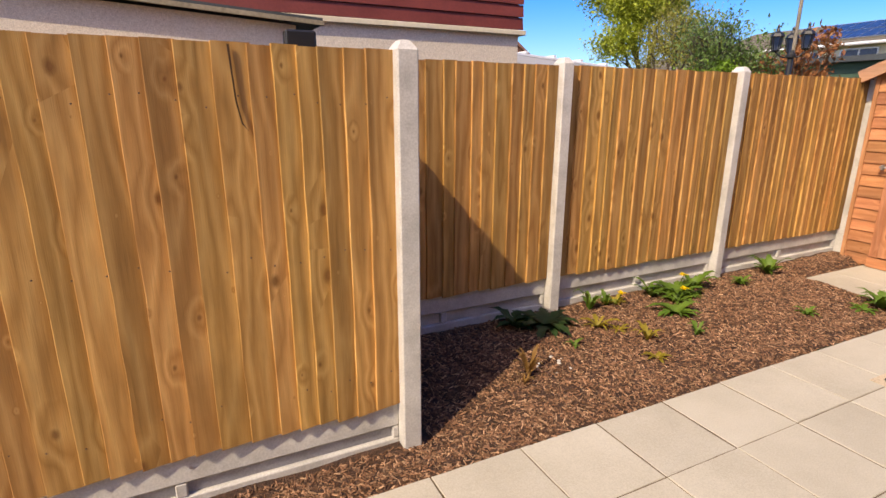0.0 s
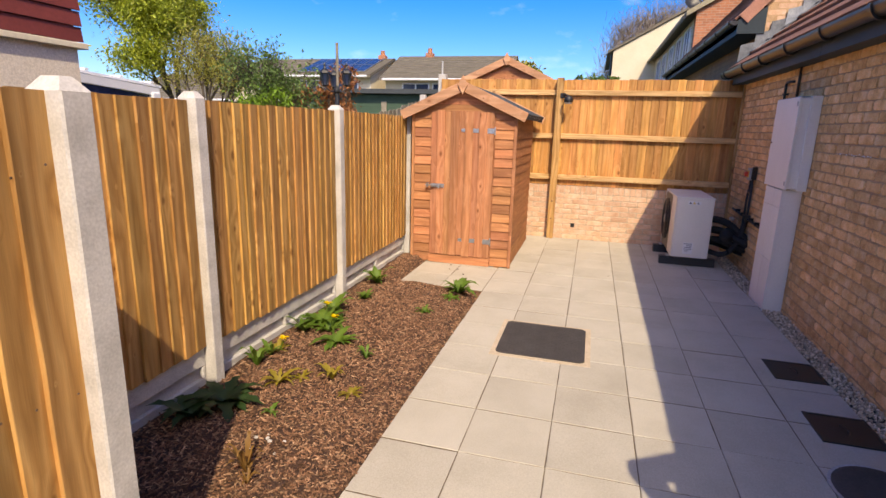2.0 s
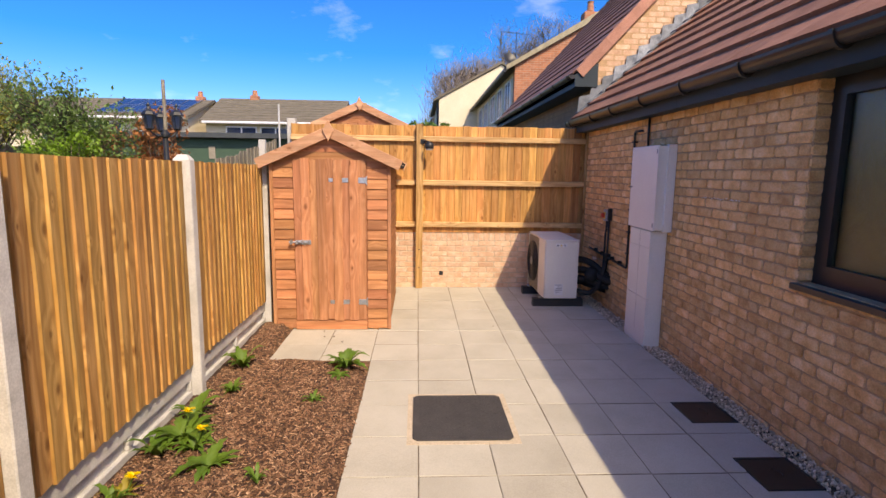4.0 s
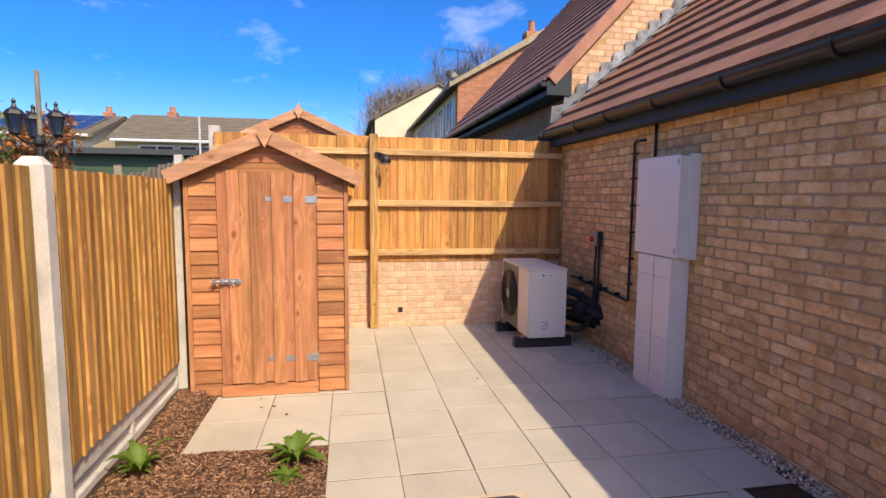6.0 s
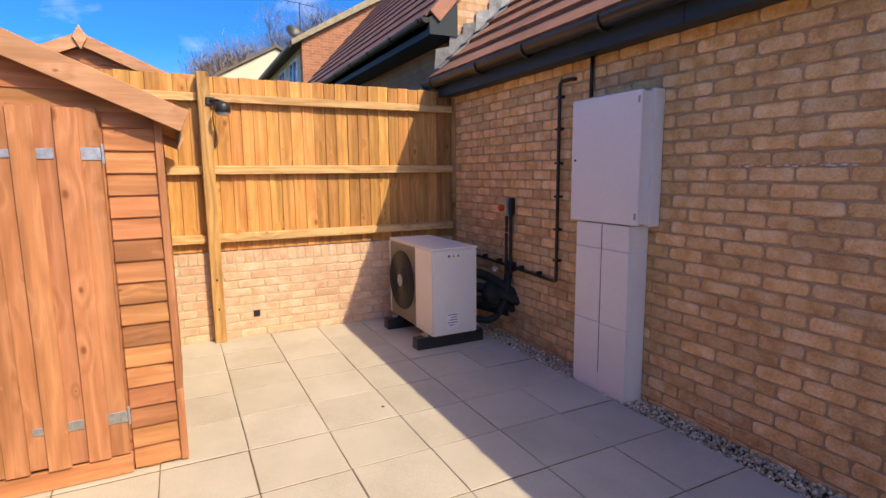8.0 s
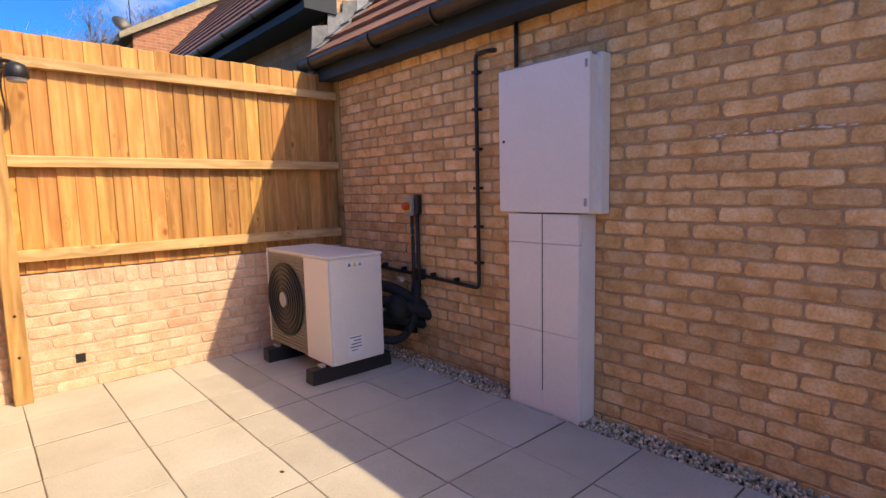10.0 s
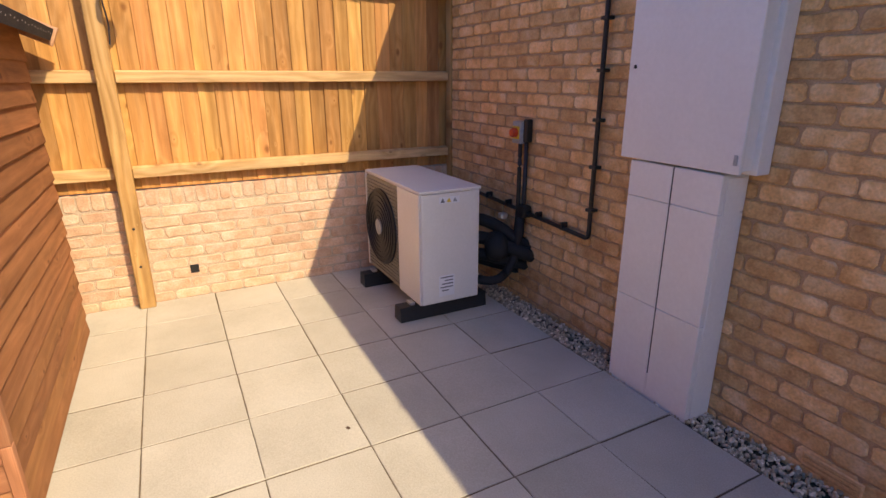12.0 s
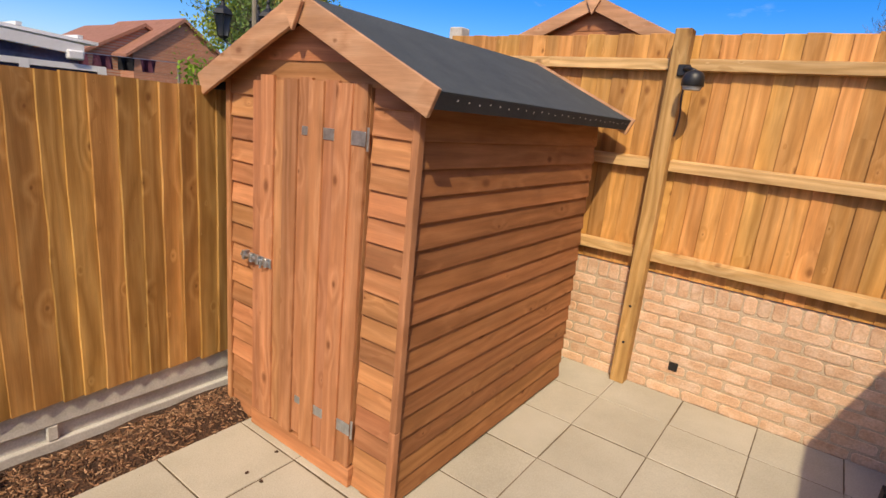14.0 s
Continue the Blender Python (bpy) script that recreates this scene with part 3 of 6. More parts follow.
def gravel_board(x0, x1, y, z0, z1):
    """Concrete plank with a recessed face, framed by raised edges and a middle rib."""
    root = thing("gravel_board", pose(x0, y, 0), "grey concrete gravel board with recessed panels under the fence", "gravel board", "gravel boards")
    L = x1 - x0
    bm = box_bm(0, L, 0.012, 0.045, z0, z1)
    part("plank", bm, CONCRETE, root)
    ra, rb = z0 + 0.095, z1 - 0.115
    ribs = [(0, L, rb, z1), (0, L, z0, ra), (L / 2 - 0.022, L / 2 + 0.022, ra + 0.002, rb - 0.002), (0, 0.03, ra + 0.002, rb - 0.002), (L - 0.03, L, ra + 0.002, rb - 0.002)]
    for a, b, c, d in ribs:
        part("raised_rib", box_bm(a, b, -0.018, 0.0118, c, d, 0.005), CONCRETE, root)
    return root


def concrete_post(x, y, top, wide=0.08, deep=0.115):
    bm = box_bm(-wide / 2, wide / 2, 0, deep, -0.2, top - 0.03, 0.006)
    zt = top - 0.03
    ring = [bm.verts.new((sx * (wide / 2 - 0.002), deep / 2 + sy * (deep / 2 - 0.002), zt - 0.004)) for sx, sy in ((-1, -1), (1, -1), (1, 1), (-1, 1))]
    tip = [bm.verts.new((sx * 0.016, deep / 2 + sy * 0.03, top)) for sx, sy in ((-1, -1), (1, -1), (1, 1), (-1, 1))]
    for i in range(4):
        bm.faces.new((ring[i], ring[(i + 1) % 4], tip[(i + 1) % 4], tip[i]))
    bm.faces.new(tip)
    bmesh.ops.recalc_face_normals(bm, faces=bm.faces[:])
    return solid("fence_post", bm, CONCRETE, "pale grey concrete fence post with a weathered pointed top", "fence post", group="concrete fence posts", m=pose(x, y, 0))


POSTS = (0.42, 2.085, 3.80, 5.66, 7.30)
for px in POSTS:
    concrete_post(px, FENCE_Y - 0.062 + 0.012 * (px - 3.6) / 1.7, 1.745 if px > 1 else 1.72)
for a, b in zip(POSTS, POSTS[1:]):
    yy = FENCE_Y + 0.012 * ((a + b) / 2 - 3.6) / 1.7
    fence_panel(a + 0.045, b - 0.045, yy, 0.29, 1.70, 0.094, "golden brown feather-edge fence panel between concrete posts", "long fence panels")
    gravel_board(a + 0.045, b - 0.045, yy + 0.026, 0.0, 0.287)
def nail_rows(root, length, heights, step):
    """Pairs of small rusty nail heads where boards meet the rails."""
    head = to_mesh("nail", lathe_bm([(0.0035, 0), (0.0032, 0.0015), (0.001, 0.002)], 7), NAIL)
    for zh in heights:
        x = 0.035
        while x < length - 0.02:
            part("nail", head, None, root, m=pose(x, -0.0185 + rng.uniform(-0.002, 0.001), zh + rng.uniform(-0.03, 0.03), 90, 0, 0))
            x += step * rng.uniform(0.8, 1.2)


# near fence, stepped in, and its return
concrete_post(0.660, NEAR_Y - 0.055, 1.695, 0.088)
concrete_post(-1.245, NEAR_Y - 0.055, 1.70)
near_fence = fence_panel(-1.20, 0.616, NEAR_Y, 0.154, 1.657, 0.095, "golden brown feather-edge fence panel, one board split at the top", "near fence panels")
gravel_board(-1.20, 0.616, NEAR_Y + 0.026, -0.125, 0.15)
nail_rows(near_fence, 1.816, (0.32, 0.90, 1.47), 0.095)
bm = prism_bm([(0.030, 1.650), (0.038, 1.650), (0.041, 1.56), (0.046, 1.47), (0.058, 1.40), (0.074, 1.372), (0.054, 1.395), (0.040, 1.47), (0.035, 1.56)], 0.0045, "y", -0.0265)
part("split", bm, SPLIT_WOOD, near_fence, "dark split in the end of one board", m=pose(1.20, 0, 0))
fence_panel(-4.0, -1.29, NEAR_Y, 0.154, 1.657, 0.095, "golden brown feather-edge fence panel beside the bed", "near fence panels")
root = thing("timber_fence", pose(0.645, NEAR_Y + 0.062, 0, 0, 0, 90), "short feather-edge return panel joining two fence lines", "fence panel")
for i in range(9):
    part("board", feather_mesh(0.1, 1.65, 0.2, rng), FENCE_WOOD, root, m=pose(i * 0.085, 0, 0))
part("gravel_board", box_bm(0, 0.74, -0.01, 0.03, -0.05, 0.20), CONCRETE, root)

# ---- back fence on the low wall ----
BX = FLOOR_BACK
root = thing("back_fence", pose(BX, 0, 0), "tall close-board timber fence with three pale rails above the brick wall", "fence")
y = 2.95
while y > -1.22:
    w = rng.uniform(0.098, 0.112)
    bm = box_bm(0.0, 0.018, -w - 0.004, 0, 0.795, 2.285 + rng.uniform(-0.006, 0.006), 0.003)
    part("board", bm, BACK_WOOD, root, m=pose(0.012 + rng.uniform(0, 0.006), y, 0, 0, 0, rng.uniform(3.5, 6.5)))
    y -= w
for zc in (2.105, 1.50, 0.912):
    for ya, yb in ((2.95, 1.232), (1.128, -1.16)):
        bm = prism_bm([(0.012, zc - 0.038), (-0.035, zc - 0.034), (-0.035, zc + 0.028), (0.012, zc + 0.038)], ya - yb, "y", yb)
        part("rail", bm, RAIL_WOOD, root)
bm = box_bm(-0.098, -0.004, 1.132, 1.228, 0.0, 2.30, 0.005)
part("post", bm, POST_WOOD, root, "square timber fence post standing in front of the brick wall")
part("post", box_bm(-0.06, 0.012, -1.245, -1.165, 0.0, 2.285, 0.005), POST_WOOD, root)
for zc in (0.30, 0.56):
    part("bolt_hole", lathe_bm([(0.009, 0), (0.009, 0.004)], 10), BLACK, root, m=pose(-0.0975, 1.18, zc, 0, -90, 0))

# ---- shed ----
def clapboard(length, height, axis, lap=0.014):
    """Overlapping board, thicker at its foot, wavy lower edge."""
    bm = bmesh.new()
    n = 10
    rows = []
    ph = rng.uniform(0, 9)
    for i in range(n + 1):
        s = i / n
        wav = 0.004 * noise.noise(Vector((s * length * 3, ph, 0)))
        a = s * length
        prof = ((0.0, -0.002 + wav), (-0.019, wav), (-0.020, 0.004 + wav), (-0.007, height), (0.0, height))
        rows.append([bm.verts.new((a, d, z) if axis == "x" else (d, -a, z)) for d, z in prof])
    for a, b in zip(rows, rows[1:]):
        for k in range(5):
            bm.faces.new((a[k], b[k], b[(k + 1) % 5], a[(k + 1) % 5]))
    bm.faces.new(rows[0])
    bm.faces.new(rows[-1][::-1])
    bmesh.ops.recalc_face_normals(bm, faces=bm.faces[:])
    return bm


def shed(m, detail=True):
    W, D, EV, AP, PB = 1.205, 1.74, 1.768, 2.02, 0.104
    root = thing("garden_shed", m, "small reddish brown overlap timber shed with felt roof, door bolted", "shed")
    half = W / 2
    # inner shell, closed on all sides
    prof = [(-half + 0.03, 0.03), (half - 0.03, 0.03), (half - 0.03, EV - 0.01), (0, AP - 0.02), (-half + 0.03, EV - 0.01)]
    part("inner_wall", prism_bm(prof, D - 0.05, "x", 0.025), SHED_Z, root)
    for s in (-1, 1):
        part("floor_bearer", box_bm(0.01, D, s * 0.45 - 0.03, s * 0.45 + 0.03, 0.0, 0.045), SHED_X, root)
    # side walls, each plank its own
    z = 0.015
    while z < EV - 0.10:
        # the top plank is a wide one
        h = PB + 0.012 if z + PB < EV - 0.10 else EV - z + 0.01
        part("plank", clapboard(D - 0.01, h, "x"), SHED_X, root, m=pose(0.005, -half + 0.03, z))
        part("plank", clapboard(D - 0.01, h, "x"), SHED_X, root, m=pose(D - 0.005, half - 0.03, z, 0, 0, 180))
        z += PB
    # front: planks either side of the door
    DL, DR, DB, DT = 0.375, -0.362, 0.118, 1.765
    z = 0.015
    while z < EV - 0.02:
        h = min(PB + 0.012, EV - z + 0.02)
        part("plank", clapboard(half - DL - 0.012, h, "y"), SHED_Y, root, m=pose(0.025, half - 0.03 + 0.012, z))
        part("plank", clapboard(half + DR - 0.004, h, "y"), SHED_Y, root, m=pose(0.025, DR - 0.008, z))
        z += PB
    # gable boards over the door
    part("gable_board", prism_bm([(-half + 0.03, EV - 0.02), (half - 0.03, EV - 0.02), (half - 0.16, EV + 0.075), (-half + 0.16, EV + 0.075)], 0.016, "x", 0.006), SHED_Y, root)
    part("gable_board", prism_bm([(-half + 0.17, EV + 0.067), (half - 0.17, EV + 0.067), (0.02, AP - 0.03), (-0.02, AP - 0.03)], 0.016, "x", 0.000), SHED_Y, root)
    part("corner_batten", box_bm(-0.004, 0.032, half - 0.03, half + 0.004, 0.01, EV - 0.01, 0.003), SHED_Z, root)
    part("corner_batten", box_bm(-0.004, 0.032, -half - 0.006, -half + 0.028, 0.01, 0.39, 0.003), SHED_Z, root)
    part("corner_batten", box_bm(-0.004, 0.032, -half - 0.006, -half + 0.028, 0.392, EV - 0.03, 0.003), SHED_Z, root)
    part("threshold", box_bm(-0.012, 0.03, DR, DL, 0.005, 0.10, 0.003), SHED_Y, root)
    # door of upright boards with bevelled edges
    door = part("door", box_bm(0.004, 0.022, DR + 0.006, DL - 0.006, DB, DT), SHED_Z, root, "reddish brown ledged shed door of upright boards")
    n = 9
    bw = (DL - DR - 0.014) / n
    for i in range(n):
        # every second board stands proud of its neighbours
        ya, out, lap = DR + 0.007 + i * bw, (0.012 if i % 2 else 0.0), (0.006 if i % 2 else 0.0)
        bm = prism_bm([(ya + 0.001 - lap, 0.003 - out), (ya + 0.001 - lap, -0.011 - out), (ya + 0.003 - lap, -0.0135 - out), (ya + bw - 0.003 + lap, -0.0135 - out), (ya + bw - 0.001 + lap, -0.011 - out), (ya + bw - 0.001 + lap, 0.003 - out)], DT - DB + rng.uniform(-0.012, 0.01), "z", DB + rng.uniform(-0.016, 0.004))
        skew = rng.uniform(-0.004, 0.004)
        for v in bm.verts:
            v.co.x += skew * (v.co.z - 0.9)
        for v in bm.verts:
            v.co = Vector((v.co.y, v.co.x, v.co.z))
        bmesh.ops.recalc_face_normals(bm, faces=bm.faces[:])
        part("door_board", bm, SHED_Z, door)
    for hz in (1.557, 0.301):
        for ya, yb, hh in ((DR + 0.004, DR + 0.118, 0.028), (DR + 0.18, DR + 0.25, 0.023), (DR + 0.335, DR + 0.378, 0.018)):
            part("hinge_strap", box_bm(-0.018, -0.0142, ya, yb, hz - hh, hz + hh, 0.001), GREY_STEEL, door, "galvanised hinge strap")
        part("hinge_plate", box_bm(-0.012, -0.006, DR - 0.008, DR + 0.003, hz - 0.045, hz + 0.045, 0.001), GREY_STEEL, door)
    bolt = part("bolt", box_bm(-0.031, -0.0262, DL - 0.175, DL - 0.015, 0.903, 0.947, 0.001), GREY_STEEL, door, "galvanised sliding bolt")
    part("bolt_bar", tube_bm([(-0.038, DL - 0.165, 0.927), (-0.038, DL + 0.045, 0.927)], 0.008, 8), GREY_STEEL, bolt)
    for yy in (DL - 0.15, DL - 0.09, DL - 0.035):
        part("bolt_staple", box_bm(-0.049, -0.0312, yy - 0.01, yy + 0.01, 0.905, 0.949, 0.003), GREY_STEEL, bolt)
    part("bolt_knob", tube_bm([(-0.04, DL - 0.115, 0.927), (-0.046, DL - 0.115, 0.895)], 0.006, 8), GREY_STEEL, bolt)
    part("bolt_keep", box_bm(-0.047, -0.012, DL + 0.014, DL + 0.034, 0.905, 0.949, 0.002), GREY_STEEL, bolt)
    # roof: two boarded slopes under felt
    over = 0.10
    rise = 0.452
    slope = math.atan(rise)
    rl = (half + over) / math.cos(slope)
    for s in (-1, 1):
        roof = part("roof", box_bm(-0.05, D + 0.19, 0, rl, -0.02, 0, 0), SHED_X, root, m=pose(0, 0, AP + 0.045, 0, 0, 0) @ Matrix.Rotation(-slope if s > 0 else math.pi + slope, 4, "X") if s > 0 else
                    pose(D + 0.14, 0, AP + 0.045, 0, 0, 180) @ Matrix.Rotation(-slope, 4, "X"))
        part("felt", box_bm(-0.055, D + 0.195, -0.004, rl + 0.006, 0.001, 0.006, 0.001), FELT, roof, "dark grey mineral roofing felt")
        part("felt_edge", box_bm(-0.055, D + 0.195, rl + 0.002, rl + 0.007, -0.06, 0.0005), FELT, roof)
        for k in range(26):
            part("felt_nail", lathe_bm([(0.0045, 0), (0.003, 0.002)], 6), GREY_STEEL, roof, m=pose(0.0 + k * 0.072, rl + 0.0072, -0.022 + 0.004 * math.sin(k * 2.1), -90, 0, 0))
        # barge boards front and back
        for xa in (-0.075, D + 0.196):
            bw = 0.105
            a = Vector((0, AP + 0.066))
            b = Vector((s * (half + over + 0.03), AP + 0.066 - rise * (half + over + 0.03)))
            d = (b - a).normalized()
            nrm = Vector((d.y, -d.x)) if s > 0 else Vector((-d.y, d.x))
            pts = [a, b, b + nrm * bw, Vector((0, a.y - bw / math.cos(slope)))]
            bm = prism_bm([tuple(p) for p in pts], 0.019, "x", xa)
            bmesh.ops.bevel(bm, geom=bm.edges[:], offset=0.0025, segments=1, affect="EDGES")
            part("barge_board", bm, BARGE, root)
    bm = prism_bm([(0, AP - 0.085), (0.056, AP + 0.02), (0, AP + 0.122), (-0.056, AP + 0.02)], 0.02, "x", -0.097)
    bmesh.ops.bevel(bm, geom=bm.edges[:], offset=0.003, segments=1, affect="EDGES")
    part("finial", bm, BARGE, root, "diamond shaped timber finial")
    return root


first_shed = shed(SHED)
second = copy_thing(first_shed, pose(8.32, 2.08, 0.60))
tagged(second, "matching timber garden shed behind the back fence")

# ---- house ----
def house_solid(name, bm, mat, label, m=HOUSE, **kw):
    return solid(name, bm, mat, label, m=m, **kw)


WIN_L, WIN_R, WIN_B, WIN_T = -2.25, -1.085, 1.005, 2.245
bm = bmesh.new()
add_box(bm, WALL_START, WIN_L, -0.25, -0.008, -0.2, 2.40)
add_box(bm, WIN_R, WALL_END, -0.25, -0.008, -0.2, 2.40)
add_box(bm, WIN_L, WIN_R, -0.25, -0.008, -0.2, WIN_B)
add_box(bm, WIN_L, WIN_R, -0.25, -0.008, WIN_T, 2.40)
wall_south = house_solid("wall_south", bm, MORTAR, "buff brown stock brick house wall in stretcher bond", kind="structure")
# the house behind its wall, closed
bm = bmesh.new()
add_box(bm, WALL_START, WALL_END, -7.0, -6.8, -0.2, 2.4)
add_box(bm, WALL_START, WALL_START + 0.2, -6.8, -0.26, -0.2, 2.4)
add_box(bm, WALL_START + 0.2, WALL_END, -6.8, -0.26, -0.2, 0.1)
add_box(bm, WALL_START + 0.2, WALL_END - 0.2, -6.8, -0.26, 2.3, 2.4)
add_box(bm, WALL_END - 0.2, WALL_END, -6.8, -0.26, 0.1, 2.4)
house_solid("wall_inner", bm, CREAM, "plain inner walls closing the house", kind="structure")
# unseen wing stepping forward beyond the wall's start, added to cast its shadow
bm = bmesh.new()
add_box(bm, WALL_START - 4, WALL_START, -7.0, 0.10, -0.2, 2.36)
add_box(bm, WALL_START - 4, WALL_START + 0.10, -0.2, 0.39, 2.22, 2.36)
house_solid("wall_wing", bm, MORTAR, "unseen brick wing stepping forward, added for the shadow it casts", m=EAVES, kind="structure")

# unseen arm and post by the wing corner, shaped to cast the patio shadow
porch = thing("porch_frame", pose(0.03, 0, 0), "unseen timber arm and post added to cast a notched shadow", "porch")
part("arm", prism_bm([(-0.532, 2.25), (-0.90, 2.457), (-0.90, 2.33), (-0.532, 2.123)], 0.097, "x", 0.0), POST_WOOD, porch)
part("post", box_bm(0.0, 0.097, -0.645, -0.534, 0.0, 2.18, 0.004), POST_WOOD, porch)

# roof deck
RISE = math.tan(PITCH)
bm = prism_bm([(0.24, EAVE_Z + 0.02), (-3.5, EAVE_Z + 0.02 + 3.74 * RISE), (-7.2, EAVE_Z + 0.02), (-7.2, EAVE_Z - 0.02), (0.24, EAVE_Z - 0.02)], WALL_END - WALL_START + 4, "x", WALL_START - 4)
roof_ob = house_solid("roof", bm, ROOF_TILE, "pitched house roof of reddish brown concrete tiles", m=EAVES, kind="structure")
bm = bmesh.new()
add_box(bm, WALL_START, WALL_END, -0.01, 0.198, EAVE_Z - 0.148, EAVE_Z - 0.133)
house_solid("soffit", bm, FASCIA, "dark grey soffit board under the eaves", m=EAVES, kind="structure")
for a, b in ((WALL_START, 0.35), (0.354, WALL_END)):
    house_solid("fascia", box_bm(a, b, 0.199, 0.219, EAVE_Z - 0.155, EAVE_Z - 0.022, 0.002), FASCIA, "dark blue grey fascia board behind the gutter", m=EAVES, kind="structure")

# gutter
gut = thing("gutter", EAVES, "black half-round plastic rain gutter along the eaves", "gutter")
prof = [(0.062 * math.cos(math.pi + math.pi * k / 12), 0.074 * math.sin(math.pi + math.pi * k / 12)) for k in range(13)]
inner = [(0.057 * math.cos(math.pi + math.pi * k / 12), 0.069 * math.sin(math.pi + math.pi * k / 12)) for k in range(12, -1, -1)]
part("channel", prism_bm([(a + 0.285, b + EAVE_Z + 0.008) for a, b in prof + inner], WALL_END - WALL_START + 0.03, "x", WALL_START), GUTTER, gut, smooth=False)
band = [(1.16 * a + 0.285, 1.3 * b + EAVE_Z + 0.010) for a, b in prof]
band += [(a + 0.285, b + EAVE_Z + 0.010) for a, b in [(1.02 * c, 1.02 * d) for c, d in prof[::-1]]]
xb = WALL_END - 0.16
while xb > WALL_START:
    part("bracket", prism_bm(band, 0.03, "x", xb), GUTTER, gut)
    xb -= 0.80
part("union", prism_bm(band, 0.13, "x", 2.35), GUTTER, gut)
part("stop_end", prism_bm([(1.1 * a + 0.285, 1.1 * b + EAVE_Z + 0.009) for a, b in prof], 0.02, "x", WALL_END + 0.03), GUTTER, gut)

# window
win = thing("window_1", HOUSE, "dark grey framed window set back in the brick wall", "window", kind="structure")
bm = bmesh.new()
F0, F1 = -0.155, -0.095
for a, b, c, d in ((WIN_L, WIN_R, WIN_B, WIN_B + 0.07), (WIN_L, WIN_R, WIN_T - 0.07, WIN_T), (WIN_L, WIN_L + 0.07, WIN_B + 0.07, WIN_T - 0.07), (WIN_R - 0.07, WIN_R, WIN_B + 0.07, WIN_T - 0.07)):
    add_box(bm, a, b, F0, F1, c, d)
part("window_frame", bm, WINDOW_DARK, win)
bm = bmesh.new()
for a, b, c, d in ((WIN_L + 0.07, WIN_R - 0.07, WIN_B + 0.07, WIN_B + 0.12), (WIN_L + 0.07, WIN_R - 0.07, WIN_T - 0.12, WIN_T - 0.07), (WIN_L + 0.07, WIN_L + 0.12, WIN_B + 0.12, WIN_T - 0.12), (WIN_R - 0.12, WIN_R - 0.07, WIN_B + 0.12, WIN_T - 0.12)):
    add_box(bm, a, b, F0 + 0.01, F1 + 0.012, c, d)
part("casement", bm, WINDOW_DARK, win)
pane = part("pane", box_bm(WIN_L + 0.12, WIN_R - 0.12, -0.135, -0.115, WIN_B + 0.12, WIN_T - 0.12), WINDOW_GLASS, win)
pane.visible_shadow = False
part("window_sill", box_bm(WIN_L - 0.05, WIN_R + 0.012, -0.15, 0.038, WIN_B - 0.04, WIN_B - 0.002, 0.004), WINDOW_DARK, win, "dark grey projecting sill")
# Added sheet; its brown stands for the fence reflected in the pane.
part("blind", box_bm(WIN_L + 0.02, WIN_R - 0.02, -0.178, -0.172, WIN_B, WIN_T), PANE_REFLECTION, win, "brown sheet behind the glass, coloured for the reflected fence")

# ---- meter cabinet and duct ----
cab = thing("meter_cabinet", HOUSE @ pose(0.60, 0, 0), "large white plastic meter cabinet fixed to the wall above its duct", "meter cabinet")
part("body", box_bm(0.012, 0.60, 0.004, 0.150, 1.137, 1.918, 0.008, 2), WHITE, cab)
part("back_flange", box_bm(-0.012, 0.612, 0.002, 0.082, 1.122, 1.932, 0.006, 2), WHITE, cab)
door = part("door", box_bm(0.0, 0.603, 0.1505, 0.172, 1.130, 1.922, 0.006, 2), WHITE, cab)
part("lock", lathe_bm([(0.008, 0), (0.008, 0.004), (0.005, 0.006)], 12), BLACK, door, m=pose(0.565, 0.1722, 1.53, -90, 0, 0))
for z in (1.185, 1.868):
    part("hinge", box_bm(0.012, 0.028, 0.1722, 0.178, z - 0.02, z + 0.02, 0.002), GREY_PLASTIC, door)
part("top_seal", box_bm(0.012, 0.60, 0.09, 0.170, 1.9225, 1.928), GREY_PLASTIC, cab)
duct = thing("cable_duct", HOUSE @ pose(0.665, 0, 0), "white three-section cable duct cover standing below the cabinet", "duct cover")
for z0, z1 in ((-0.02, 0.463), (0.465, 0.958), (0.960, 1.121)):
    part("cover_section", box_bm(0, 0.232, 0.004, 0.165, z0, z1, 0.003), WHITE, duct)
    part("cover_section", box_bm(0.2385, 0.477, 0.004, 0.165, z0, z1, 0.003), WHITE, duct)
part("slot_strip", box_bm(0.2322, 0.2383, 0.01, 0.162, 0.12, 1.120), BLACK, duct)
part("foot_strip", box_bm(0.2322, 0.2383, 0.01, 0.164, -0.02, 0.1195), WHITE, duct)
part("side_strip", box_bm(-0.0035, -0.0001, 0.03, 0.135, 0.0, 1.105, 0.001), WHITE, duct)
part("yellow_tag", box_bm(0.4775, 0.52, 0.02, 0.06, 0.66, 0.80, 0.01, 2), YELLOW_PLASTIC, duct, "yellow plastic valve handle")

# ---- wall pipes ----
pipe = thing("wall_conduit", HOUSE, "thin black conduit clipped to the brick wall", "conduit")
R = 0.013
part("tube", tube_bm(bent([(1.38, -0.005, 2.11), (1.40, 0.03, 2.11), (1.525, 0.03, 2.11), (1.525, 0.03, 0.612), (2.85, 0.03, 0.66)], 0.035), R, 10), BLACK, pipe, smooth=True)
for z in (0.78, 1.02, 1.27, 1.52, 1.77, 2.0):
    part("clip", box_bm(1.50, 1.55, 0.0, 0.05, z - 0.009, z + 0.009, 0.003), BLACK, pipe)
